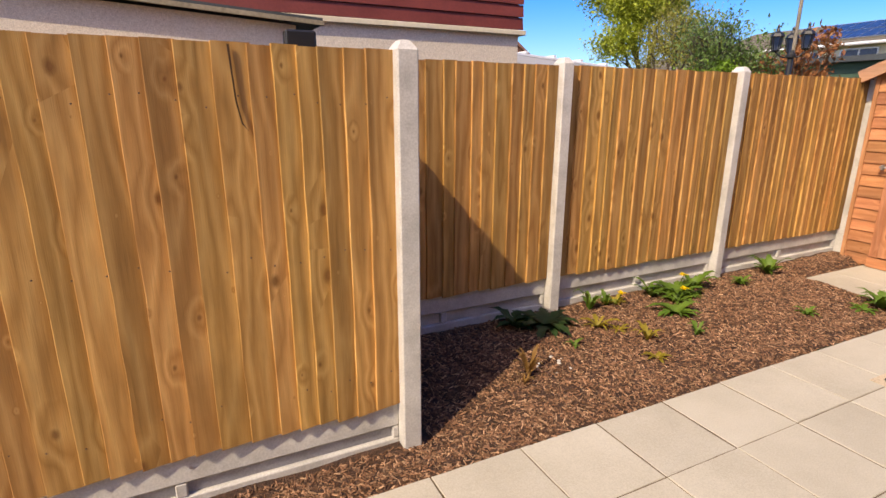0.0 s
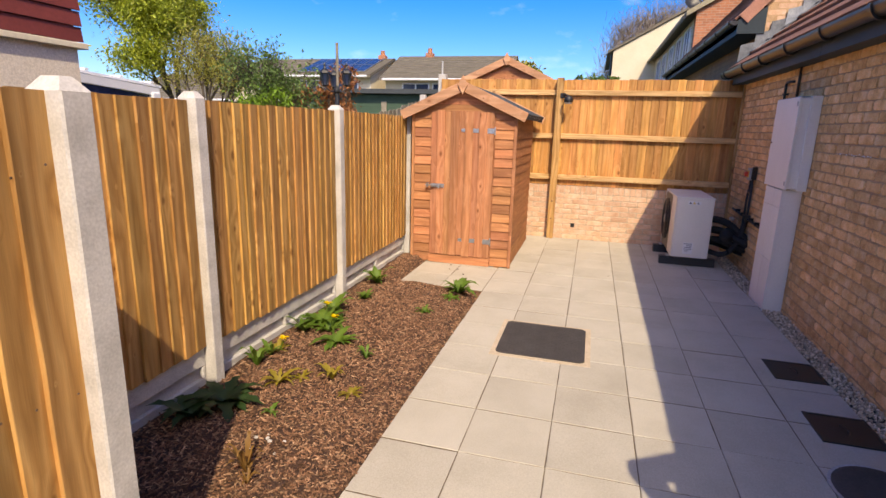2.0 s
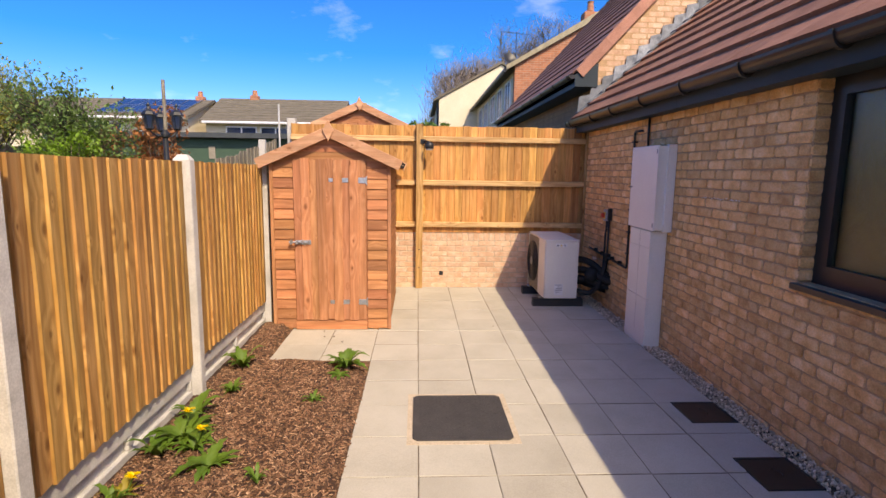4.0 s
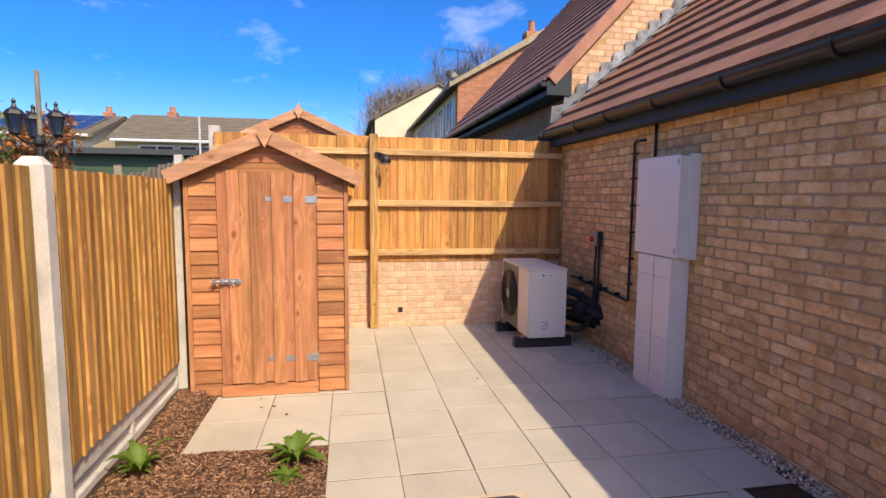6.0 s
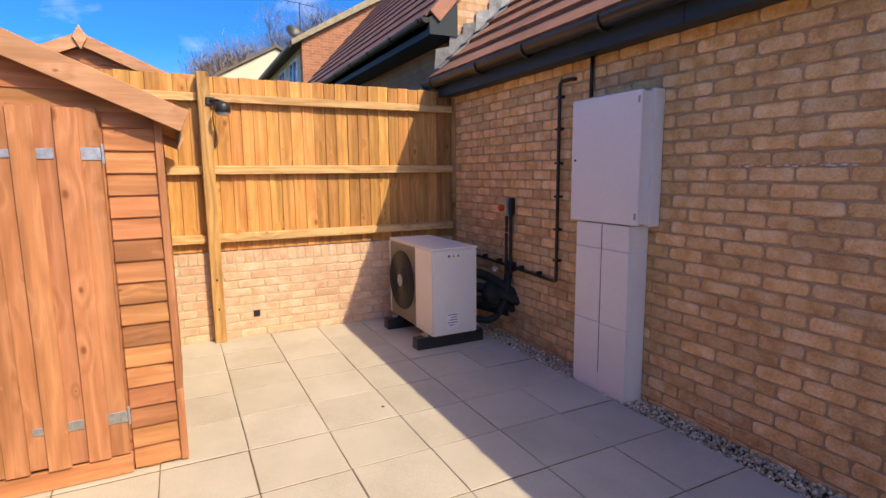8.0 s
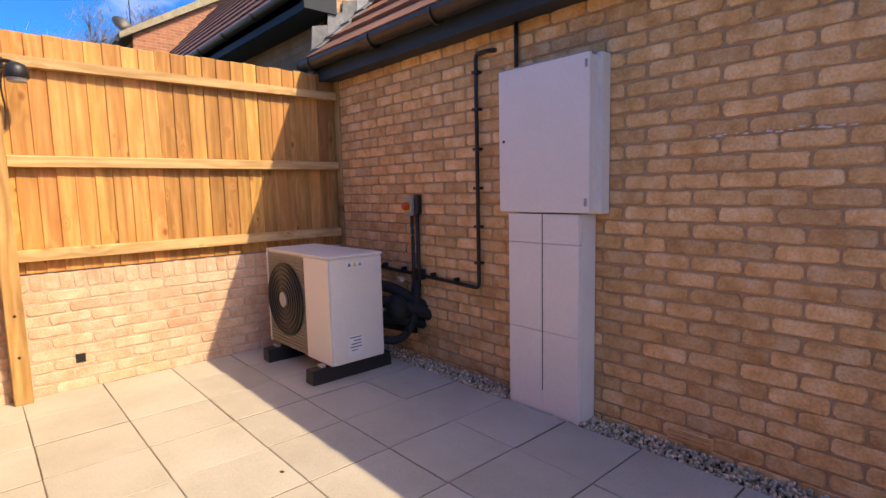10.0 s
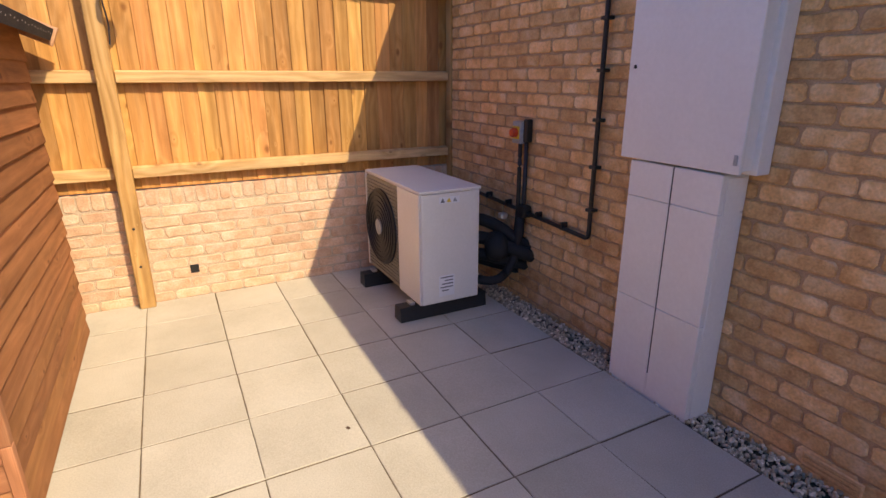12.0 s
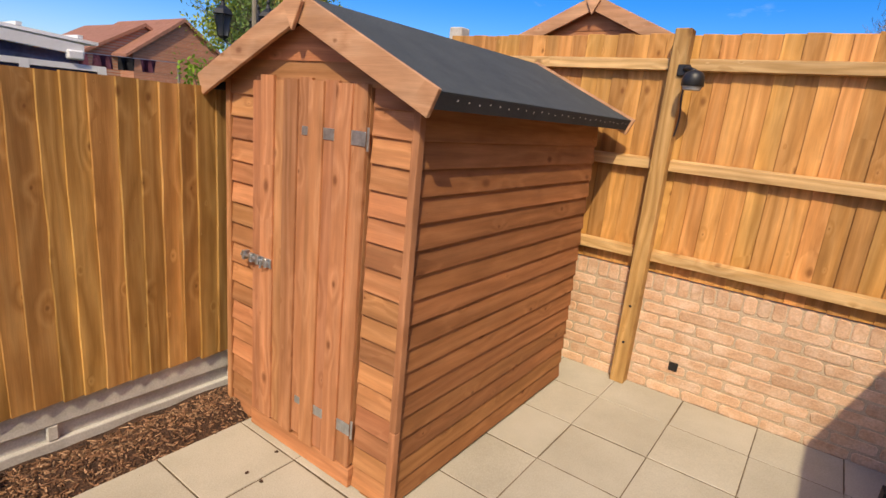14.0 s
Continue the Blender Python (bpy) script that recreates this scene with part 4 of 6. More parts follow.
for u in (1.75, 2.0, 2.35, 2.6):
    part("clip", box_bm(u - 0.009, u + 0.009, 0.0, 0.05, 0.605 + (u - 1.55) * 0.037, 0.65 + (u - 1.55) * 0.037, 0.003), BLACK, pipe)
vent = thing("overflow_pipe", HOUSE, "short black pipe from the eaves into the cabinet", "pipe")
part("tube", tube_bm([(1.20, 0.02, 1.946), (1.20, 0.02, 2.25)], 0.013, 10), BLACK, vent, smooth=True)
iso = thing("isolator_switch", HOUSE @ pose(2.22, 0, 1.15), "grey isolator box with red rotary switch on the wall", "switch")
part("box", box_bm(-0.045, 0.045, 0.001, 0.07, -0.07, 0.07, 0.006, 2), GREY_PLASTIC, iso)
part("knob_plate", box_bm(-0.036, 0.036, 0.0705, 0.076, -0.04, 0.04, 0.001), YELLOW_PLASTIC, iso)
part("knob", lathe_bm([(0.030, 0), (0.030, 0.022), (0.024, 0.034)], 14), RED_PLASTIC, iso, m=pose(0, 0.0765, 0, -90, 0, 0))
part("gland_strip", box_bm(-0.085, -0.0455, 0.001, 0.05, -0.06, 0.085, 0.006), BLACK, iso)
cable = thing("switch_conduit", HOUSE, "pair of black conduits dropping from the isolator to the pump", "conduit")
part("tube", tube_bm(bent([(2.16, 0.03, 1.10), (2.16, 0.03, 0.60), (2.16, 0.06, 0.42), (2.45, 0.22, 0.25)], 0.06), 0.014, 10), BLACK, cable, smooth=True)
part("tube", tube_bm(bent([(2.22, 0.035, 1.08), (2.22, 0.035, 1.0), (2.19, 0.055, 0.92), (2.19, 0.055, 0.62), (2.22, 0.055, 0.40), (2.55, 0.26, 0.22)], 0.04), 0.014, 10), BLACK, cable, smooth=True)
part("junction", box_bm(2.11, 2.21, 0.0, 0.065, 0.60, 0.68, 0.01, 2), BLACK, cable)

# ---- heat pump ----
hp = thing("heat_pump", pose(6.42, -0.78, 0), "pale grey outdoor heat pump unit on black feet", "heat pump")
PL, PD, P0, P1 = 0.94, 0.42, 0.115, 0.85
part("casing", box_bm(0, PL, 0, PD - 0.012, P0, P1 - 0.02, 0.014, 2), PUMP_WHITE, hp)
part("lid", box_bm(-0.006, PL + 0.006, -0.006, PD, P1 - 0.0195, P1, 0.008, 2), PUMP_WHITE, hp, "pale grey top lid")
part("front_panel", box_bm(0.006, 0.34, PD - 0.011, PD, P0 + 0.004, P1 - 0.0205, 0.004), PUMP_WHITE, hp)
grille = part("grille", box_bm(0.345, PL - 0.02, PD - 0.0115, PD - 0.006, P0 + 0.01, P1 - 0.03), GRILLE, hp, "louvred grille over the fan")
for k in range(27):
    z = P0 + 0.03 + k * 0.0245
    part("louvre", box_bm(0.347, PL - 0.022, PD - 0.0058, PD + 0.002, z, z + 0.013), GRILLE, grille)
part("side_trim", box_bm(PL - 0.019, PL, PD - 0.011, PD + 0.003, P0 + 0.004, P1 - 0.0205, 0.003), PUMP_WHITE, hp)
fan = part("fan_guard", lathe_bm([(0.27, 0), (0.27, 0.012), (0.25, 0.02), (0.02, 0.022)], 40), BLACK, hp, "round black fan guard", m=pose(0.63, PD + 0.0022, 0.49, -90, 0, 0))
for r in (0.08, 0.115, 0.15, 0.185, 0.22, 0.25):
    circ = [(r * math.cos(2 * math.pi * k / 36), r * math.sin(2 * math.pi * k / 36), 0.0245) for k in range(37)]
    part("guard_ring", tube_bm(circ, 0.004, 6, False), BLACK, fan)
part("fan_badge", lathe_bm([(0.055, 0), (0.055, 0.006), (0.05, 0.008)], 24), GREY_PLASTIC, fan, m=pose(0, 0, 0.0222))
lab = part("warning_label", box_bm(-0.0075, -0.0062, 0.15, 0.29, 0.765, 0.805), STICKER, hp)
for k in range(3):
    part("warning_mark", prism_bm([(0.25 - k * 0.042, 0.772), (0.282 - k * 0.042, 0.772), (0.266 - k * 0.042, 0.80)], 0.001, "x", -0.0086), (INK, YELLOW_PLASTIC, GREY_PLASTIC)[k % 3], lab)
lab = part("rating_label", box_bm(-0.0012, -0.0002, 0.18, 0.29, 0.16, 0.30), STICKER, hp)
for k, (a, b) in enumerate(((0.19, 0.28), (0.19, 0.25), (0.19, 0.27), (0.19, 0.28), (0.22, 0.27))):
    part("print_line", box_bm(-0.0022, -0.0013, a, b, 0.283 - k * 0.022, 0.29 - k * 0.022), INK, lab)
for u in (0.115, 0.80):
    foot = part("foot", prism_bm([(-0.055, 0), (0.055, 0), (0.042, 0.098), (-0.042, 0.098)], 0.63, "y", -0.10), BLACK, hp, "black rubber mounting foot", m=pose(u, 0, 0))
    part("bracket", box_bm(-0.03, 0.03, PD + 0.0, PD + 0.035, 0.0985, 0.118, 0.003), GREY_STEEL, foot)
# insulated pipes behind it
pipes = thing("insulated_pipes", pose(6.42, -0.78, 0), "bundle of black foam-insulated pipes behind the pump", "pipes")
for k, (x0, z0, x1, z1, rr) in enumerate(((0.30, 0.56, 0.02, 0.36, 0.042), (0.24, 0.44, -0.03, 0.30, 0.045), (0.20, 0.33, 0.04, 0.22, 0.042), (0.34, 0.27, 0.14, 0.16, 0.038))):
    part("pipe", tube_bm(bent([(x0, -0.002, z0), (x0 - 0.02, -0.12, z0 + 0.01), (x0 - 0.12, -0.22, z0 - 0.02), (x1, -0.36, z1 + 0.05), (x1 + 0.02, -0.48, z1)], 0.07), rr, 10), FOAM, pipes, smooth=True)
part("pipe", tube_bm(bent([(0.10, -0.01, 0.20), (0.02, -0.16, 0.17), (0.02, -0.28, 0.27), (0.03, -0.33, 0.44), (0.06, -0.36, 0.60)], 0.08), 0.03, 10), FOAM, pipes, smooth=True)
part("valve_wrap", lathe_bm([(0.03, -0.10), (0.075, -0.07), (0.085, 0.0), (0.07, 0.08), (0.03, 0.11)], 14), FOAM, pipes, m=pose(0.10, -0.20, 0.40, 25, 60, 0), smooth=True)
part("valve", box_bm(0.03, 0.09, -0.24, -0.19, 0.60, 0.64, 0.01), GREY_STEEL, pipes)

# ---- covers in the paving ----
mh = thing("manhole_cover", pose(3.165, 0.592, 0), "dark textured square manhole cover in a pale mortar surround", "manhole cover")
part("surround", box_bm(-0.04, 0.695, -0.04, 0.672, -0.02, 0.0045), material("pale_mortar", [(0.50, 0.40, 0.28), (0.60, 0.49, 0.36)], 0.95, scale=8, fine=120), mh)
bm = prism_bm([(0.03, 0), (0.625, 0), (0.655, 0.03), (0.655, 0.605), (0.625, 0.635), (0.03, 0.635), (0, 0.605), (0, 0.03)], 0.03, "z", -0.018)
part("lid", bm, COVER, mh)
bm = bmesh.new()
for i in range(21):
    for j in range(20):
        x, y = 0.03 + i * 0.0285, 0.03 + j * 0.0285
        if (i + j) % 2:
            add_box(bm, x, x + 0.022, y + 0.008, y + 0.013, 0.0119, 0.0145)
        else:
            add_box(bm, x + 0.008, x + 0.013, y, y + 0.022, 0.0119, 0.0145)
part("tread_pattern", bm, COVER, mh)
for x, y in ((0.02, 0.3), (0.6, 0.3)):
    part("lifting_slot", box_bm(x, x + 0.03, y, y + 0.012, 0.0120, 0.0128), BLACK, mh)
for dx, dy in ((3.37, -0.975), (2.61, -0.985)):
    g = thing("drain_gully", pose(dx, dy, 0), "dark sunken square drain cover beside the gravel", "drain", "gullies")
    bm = bmesh.new()
    for a, b, c, d in ((0, 0.32, 0, 0.018), (0, 0.32, 0.302, 0.32), (0, 0.018, 0.018, 0.302), (0.302, 0.32, 0.018, 0.302)):
        add_box(bm, a, b, c, d, -0.02, 0.007)
    part("rim", bm, BLACK, g)
    part("pan", box_bm(0.018, 0.302, 0.018, 0.302, -0.02, 0.0045), BLACK, g)
    part("handle", tube_bm(bent([(0.12, 0.15, 0.001), (0.13, 0.15, 0.02), (0.19, 0.17, 0.02), (0.20, 0.17, 0.001)], 0.008, 3), 0.004, 6), COVER, g)
rc = thing("round_cover", pose(2.19, -0.78, 0), "round grey inspection cover in the paving", "drain")
part("lid", lathe_bm([(0.22, -0.02), (0.22, 0.006), (0.205, 0.009)], 40), COVER, rc)
part("rim", lathe_bm([(0.235, -0.02), (0.235, 0.0045)], 40), GREY_PLASTIC, rc)

# ---- small fittings ----
sp = thing("security_light", pose(7.40, 1.05, 2.02), "small black domed outdoor light on a timber post", "light")
part("arm", tube_bm(bent([(0.10, 0.085, 0.045), (0.04, 0.05, 0.05), (0.0, 0.0, 0.03)], 0.03), 0.012, 8), BLACK, sp, smooth=True)
part("base", box_bm(0.085, 0.105, 0.05, 0.12, 0.01, 0.075, 0.005), BLACK, sp)
part("head", lathe_bm([(0.058, -0.055), (0.062, -0.05), (0.058, 0.0), (0.045, 0.022), (0.02, 0.034)], 18), BLACK, sp, smooth=True)
part("lens", lathe_bm([(0.045, -0.075), (0.054, -0.0555)], 18), GREY_PLASTIC, sp)
part("cable", tube_bm(bent([(0.108, 0.06, 0.0), (0.105, 0.075, -0.10), (0.108, 0.058, -0.22), (0.106, 0.072, -0.34)], 0.05), 0.005, 6), BLACK, sp)
ab = thing("air_brick", HOUSE @ pose(0.14, 0, 0.045), "terracotta louvred air brick low in the wall", "air brick")
part("frame", box_bm(-0.108, 0.108, 0.001, 0.006, -0.033, 0.033, 0.002), HOUSE_BRICK, ab)
for k in range(6):
    part("louvre", box_bm(-0.10, 0.10, 0.0062, 0.011, -0.028 + k * 0.010, -0.0225 + k * 0.010), HOUSE_BRICK, ab)

# white salts washed out of the brickwork
SALT = material("white_salts", [(0.62, 0.60, 0.56), (0.74, 0.72, 0.68)], 0.95, scale=20, fine=120, bump=0.4)
verts, faces = [], []
for k in range(16):
    r = random.Random(400 + k)
    u, z, sz = -0.42 + k * 0.034 + r.uniform(-0.012, 0.012), 1.475 + r.uniform(-0.007, 0.007), r.uniform(0.004, 0.010)
    n0 = len(verts)
    for i in range(9):
        aa = 2 * math.pi * i / 9
        verts.append((u + 1.8 * sz * math.cos(aa) * r.uniform(0.6, 1.2), 0.0055, z + 0.6 * sz * math.sin(aa) * r.uniform(0.6, 1.2)))
    verts.append((u, 0.0075, z))
    faces += [[n0 + i, n0 + 9, n0 + (i + 1) % 9] for i in range(9)]
me = bpy.data.meshes.new("salt_bloom")
me.from_pydata(verts, [], faces)
me.materials.append(SALT)
ob = new("salt_bloom", me)
ob.matrix_world = HOUSE
tagged(ob, "white salt bloom in specks along a brick course", "stain", kind="stuff")

# ---- weeds in the bed ----
def leaf_bm(bm, base, a, length, width, lift, droop, r, lobes=False):
    """A long leaf on a bent midrib, toothed when lobes is set."""
    n = 7
    prev = None
    for i in range(n + 1):
        s = i / n
        out = length * s
        h = lift * math.sin(min(1.0, s * 1.25) * math.pi * 0.5) - droop * s * s
        w = width * math.sin(math.pi * min(1.0, 0.12 + 0.88 * s) ** 0.8) + 0.001
        if lobes:
            w *= 1.0 if i % 2 else 0.55
        c = base + Vector((math.cos(a) * out, math.sin(a) * out, h))
        side = Vector((-math.sin(a), math.cos(a), 0.0))
        trio = [bm.verts.new(c - side * w + Vector((0, 0, w * 0.35))), bm.verts.new(c), bm.verts.new(c + side * w + Vector((0, 0, w * 0.35)))]
        if prev:
            bm.faces.new((prev[0], prev[1], trio[1], trio[0]))
            bm.faces.new((prev[1], prev[2], trio[2], trio[1]))
        prev = trio


def weed(x, y, size, leaves, mat, label, seed, flower=False, upright=0.5, lobes=True):
    r = random.Random(seed)
    root = thing("weed", pose(x, y, bed_height(x, y)), label, "weed", "weeds in the bed")
    broad = mat in (WEED_LEAF, SHADED_LEAF)
    count = leaves * 3 // 2 if broad else leaves
    for k in range(count):
        bm = bmesh.new()
        a = 2.4 * k + r.uniform(-0.3, 0.3)
        L = size * r.uniform(0.4, 0.95) if broad else size * r.uniform(0.55, 1.1)
        leaf_bm(bm, Vector((0, 0, 0.0)), a, L, L * (r.uniform(0.13, 0.21) if broad else r.uniform(0.09, 0.15)), L * upright * r.uniform(0.6, 1.3), L * 0.45 * r.random(), r, lobes)
        part("leaf", bm, mat, root, smooth=True)
    if flower:
        h = size * 0.5 + 0.03
        st = part("flower_stem", tube_bm([(0, 0, 0), (0.02, -0.02, h * 0.6), (0.03, -0.035, h)], 0.0035, 6), WEED_LEAF, root)
        bm = bmesh.new()
        for k in range(26):
            a = 2.4 * k
            leaf_bm(bm, Vector((0.03, -0.035, h)), a, 0.026 + 0.006 * (k % 3), 0.005, 0.008 + 0.004 * (k % 4), 0.0, r)
        part("flower_head", bm, PETAL, st, "yellow dandelion head")
    return root


G1, G2, G3, G4 = "green dandelion rosette growing in the mulch", "green toothed weed beside the fence", "small green seedling in the mulch", "yellow dying weed lying on the mulch"
SHADE = "dark green weed in the shade of the fence"
STALK = "dry brown fern-like stalk in the mulch"
for x, y, size, n, mat, lab, fl, up in (
        (3.14, 2.60, 0.28, 20, WEED_LEAF, G1, True, 0.5), (3.40, 2.64, 0.22, 13, WEED_LEAF, G1, False, 0.7), (2.84, 2.33, 0.22, 13, WEED_LEAF, G1, False, 0.35),
        (3.02, 2.48, 0.17, 10, WEED_LEAF, G1, True, 0.6), (3.25, 2.52, 0.17, 9, WEED_LEAF, G1, False, 0.4), (2.96, 2.66, 0.17, 10, WEED_LEAF, G2, False, 0.7),
        (4.30, 2.62, 0.21, 14, WEED_LEAF, G2, False, 0.8), (4.38, 1.80, 0.25, 15, WEED_LEAF, G1, False, 0.65), (4.20, 1.82, 0.17, 10, WEED_LEAF, G1, False, 0.25),
        (3.68, 1.93, 0.10, 10, WEED_LEAF, G3, False, 0.5), (3.82, 2.54, 0.13, 11, WEED_LEAF, G3, False, 0.6), (2.69, 2.03, 0.10, 8, WEED_LEAF, G3, False, 1.0),
        (2.56, 2.63, 0.12, 12, YELLOW_LEAF, G1, True, 0.5), (2.50, 2.65, 0.12, 8, WEED_LEAF, G2, False, 0.9), (2.34, 2.64, 0.14, 8, WEED_LEAF, G2, False, 1.1),
        (2.33, 2.10, 0.12, 9, YELLOW_LEAF, G4, False, 0.8), (2.23, 1.93, 0.10, 9, YELLOW_LEAF, G4, False, 0.3), (2.18, 2.38, 0.15, 11, YELLOW_LEAF, G4, False, 0.5),
        (2.27, 2.28, 0.10, 8, YELLOW_LEAF, G4, False, 0.4), (1.88, 2.54, 0.29, 17, SHADED_LEAF, SHADE, False, 0.3), (1.70, 2.60, 0.24, 12, SHADED_LEAF, SHADE, False, 0.5),
        (1.86, 2.22, 0.08, 7, WEED_LEAF, G3, False, 0.7),
        (1.41, 2.06, 0.10, 12, DRY_LEAF, STALK, False, 1.7), (1.36, 2.02, 0.07, 7, DRY_LEAF, STALK, False, 1.3)):
    weed(x, y, size, n, mat, lab, int(x * 1000), fl, up)
# pale stones and a scrap of cloth in the bed
for k in range(9):
    r = random.Random(200 + k)
    bm = bmesh.new()
    bmesh.ops.create_icosphere(bm, subdivisions=2, radius=1)
    s = r.uniform(0.006, 0.013)
    for v in bm.verts:
        v.co = Vector((v.co.x * s * 1.3, v.co.y * s, v.co.z * s * 0.7)) * (1 + 0.25 * noise.noise(v.co * 1.7 + Vector((k, 0, 0))))
    x, y = 1.60 + r.uniform(-0.11, 0.11), 2.10 + r.uniform(-0.09, 0.09)
    solid("stone", bm, CONCRETE, "pale grey stone lying on the bark mulch", "stone", group="stones in the bed", m=pose(x, y, bed_height(x, y) + s * 0.4, 0, 0, r.uniform(0, 360)))

# crumbs of earth dropped on the slabs
for k, (x, y) in enumerate(((5.256, 2.127), (5.267, 2.034), (5.44, 2.16), (5.621, 0.374), (5.10, 1.93))):
    bm = bmesh.new()
    bmesh.ops.create_icosphere(bm, subdivisions=2, radius=1)
    for v in bm.verts:
        v.co = Vector((v.co.x * 0.011, v.co.y * 0.008, v.co.z * 0.005)) * (1 + 0.4 * noise.noise(v.co * 1.9 + Vector((k, 3, 0))))
    solid("earth_crumb", bm, MULCH, "dark crumb of earth lying on a paving slab", "earth crumb", group="earth crumbs", m=pose(x, y, 0.003, 0, 0, 70 * k))

# ---- next-door house, joined to ours ----
NX0, NEAVE, NY_OUT, NP = 7.86, 3.06, -1.05, radians(47.5)
nt = math.tan(NP)
bm = bmesh.new()
add_box(bm, NX0 + 0.01, 15.5, -8.0, -1.36, -0.2, NEAVE - 0.05)
house2 = solid("neighbour_house", bm, NEIGHBOUR_BRICK, "attached brick house with a steep brown tiled roof", "house", m=pose(0, 0, 0))
ridge_y = -4.7
rz = NEAVE + (NY_OUT - ridge_y) * nt
part("gable_wall", prism_bm([(-1.36, 2.3), (-1.36, NEAVE + 0.22), (ridge_y, rz - 0.12), (-8.0, NEAVE + 0.3), (-8.0, 2.3)], 0.2, "x", NX0), MORTAR, house2)
part("roof_deck", prism_bm([(NY_OUT, NEAVE), (ridge_y, rz), (-8.3, NEAVE + 0.05), (-8.3, NEAVE - 0.05), (ridge_y, rz - 0.14), (NY_OUT, NEAVE - 0.1)], 7.7, "x", NX0 - 0.04), ROOF_TILE_FAR, house2)
verts, faces = [], []
g = 0.30
row = 0
while row * g < (NY_OUT - ridge_y) / math.cos(NP) - 0.1:
    x = NX0 - 0.02 + (0.16 if row % 2 else 0)
    while x < 15.4:
        x1 = min(x + 0.327, 15.5)
        b = len(verts)
        for xx in (x, x1):
            for s, h in ((0, 0.012), (0, 0.036), (g + 0.04, 0.014), (g + 0.04, 0.0)):
                d = row * g + s
                verts.append((xx, NY_OUT + 0.03 - d * math.cos(NP) + h * math.sin(NP), NEAVE + 0.0 + d * math.sin(NP) + h * math.cos(NP)))
        faces += [[b, b + 1, b + 5, b + 4], [b + 1, b + 2, b + 6, b + 5], [b, b + 3, b + 2, b + 1], [b + 4, b + 5, b + 6, b + 7]]
        x += 0.33
    row += 1
me = bpy.data.meshes.new("roof_tiles")
me.from_pydata(verts, [], faces)
me.materials.append(ROOF_TILE_FAR)
ob = new("roof_tiles", me)
ob.parent = house2
tagged(ob, "brown concrete roof tiles in rows", kind="stuff")
VERGE = material("verge_tile", [(0.36, 0.165, 0.115), (0.46, 0.23, 0.165)], 0.8, scale=5, fine=90, jitter=0.12)
for k in range(17):
    d = 0.02 + k * 0.30
    c = Vector((0, NY_OUT + 0.01 - d * math.cos(NP), NEAVE + 0.03 + d * math.sin(NP)))
    m = Matrix.Translation(c) @ Matrix.Rotation(-NP, 4, "X")
    bm = bmesh.new()
    add_box(bm, NX0 - 0.075, NX0 + 0.06, -0.30, 0.004, 0.0, 0.024)
    add_box(bm, NX0 - 0.077, NX0 - 0.055, -0.30, 0.004, -0.12, -0.0005)
    part("verge_tile", bm, VERGE, house2, m=m)
part("eave_box", prism_bm([(NY_OUT + 0.02, NEAVE + 0.0), (NY_OUT + 0.02, NEAVE - 0.17), (-1.36, NEAVE - 0.17), (-1.36, NEAVE + 0.16)], 0.05, "x", NX0 - 0.052), FASCIA, house2, "dark grey boxed eaves end")
part("fascia", box_bm(NX0, 15.4, NY_OUT - 0.02, NY_OUT, NEAVE - 0.17, NEAVE), FASCIA, house2)
part("soffit", box_bm(NX0, 15.4, -1.36, NY_OUT - 0.021, NEAVE - 0.17, NEAVE - 0.15), FASCIA, house2)
gprof = [(0.055 * math.cos(math.pi + math.pi * k / 10) + NY_OUT + 0.058, 0.055 * math.sin(math.pi + math.pi * k / 10) + NEAVE - 0.01) for k in range(11)]
ng = part("gutter", prism_bm(gprof, 7.5, "x", NX0 - 0.05), GUTTER, house2, "black half-round gutter")
gband = [((a - NY_OUT - 0.058) * 1.2 + NY_OUT + 0.058, (b - NEAVE + 0.01) * 1.2 + NEAVE - 0.008) for a, b in gprof]
for k in range(9):
    part("bracket", prism_bm(gband, 0.05, "x", NX0 + 0.05 + k * 0.82), GUTTER, ng)
# gable bricks seen over our roof
verts, faces = [], []
c = 0
z = 2.35
base = brick_mesh(0.2185, 0.066, 300, None, "gable_brick")
while z < 6.6:
    y = -1.37 - (BL / 2 if c % 2 else 0)
    while y > -4.6:
        top = NEAVE + 0.1 + (-1.36 - (y - BL / 2)) * nt + 0.2
        if z + CO < top - 0.12 and z > 2.1 + (-1.0 - y) * 0.7:
            mm = pose(NX0, y - BL / 2, z + CO / 2, 0, 0, 90)
            b = len(verts)
            verts += [mm @ v.co for v in base.vertices]
            faces += [[b + i for i in p.vertices] for p in base.polygons]
        y -= BL
    z += CO
    c += 1
me = bpy.data.meshes.new("gable_brickwork")
me.from_pydata(verts, [], faces)
me.materials.append(YELLOW_BRICK_FAR)
ob = new("gable_brickwork", me)
ob.parent = house2
tagged(ob, "yellow bricks of the gable", kind="stuff")
# stepped lead along the join
flash = thing("lead_flashing", pose(0, 0, 0), "grey stepped lead flashing where our roof meets the gable", "flashing")
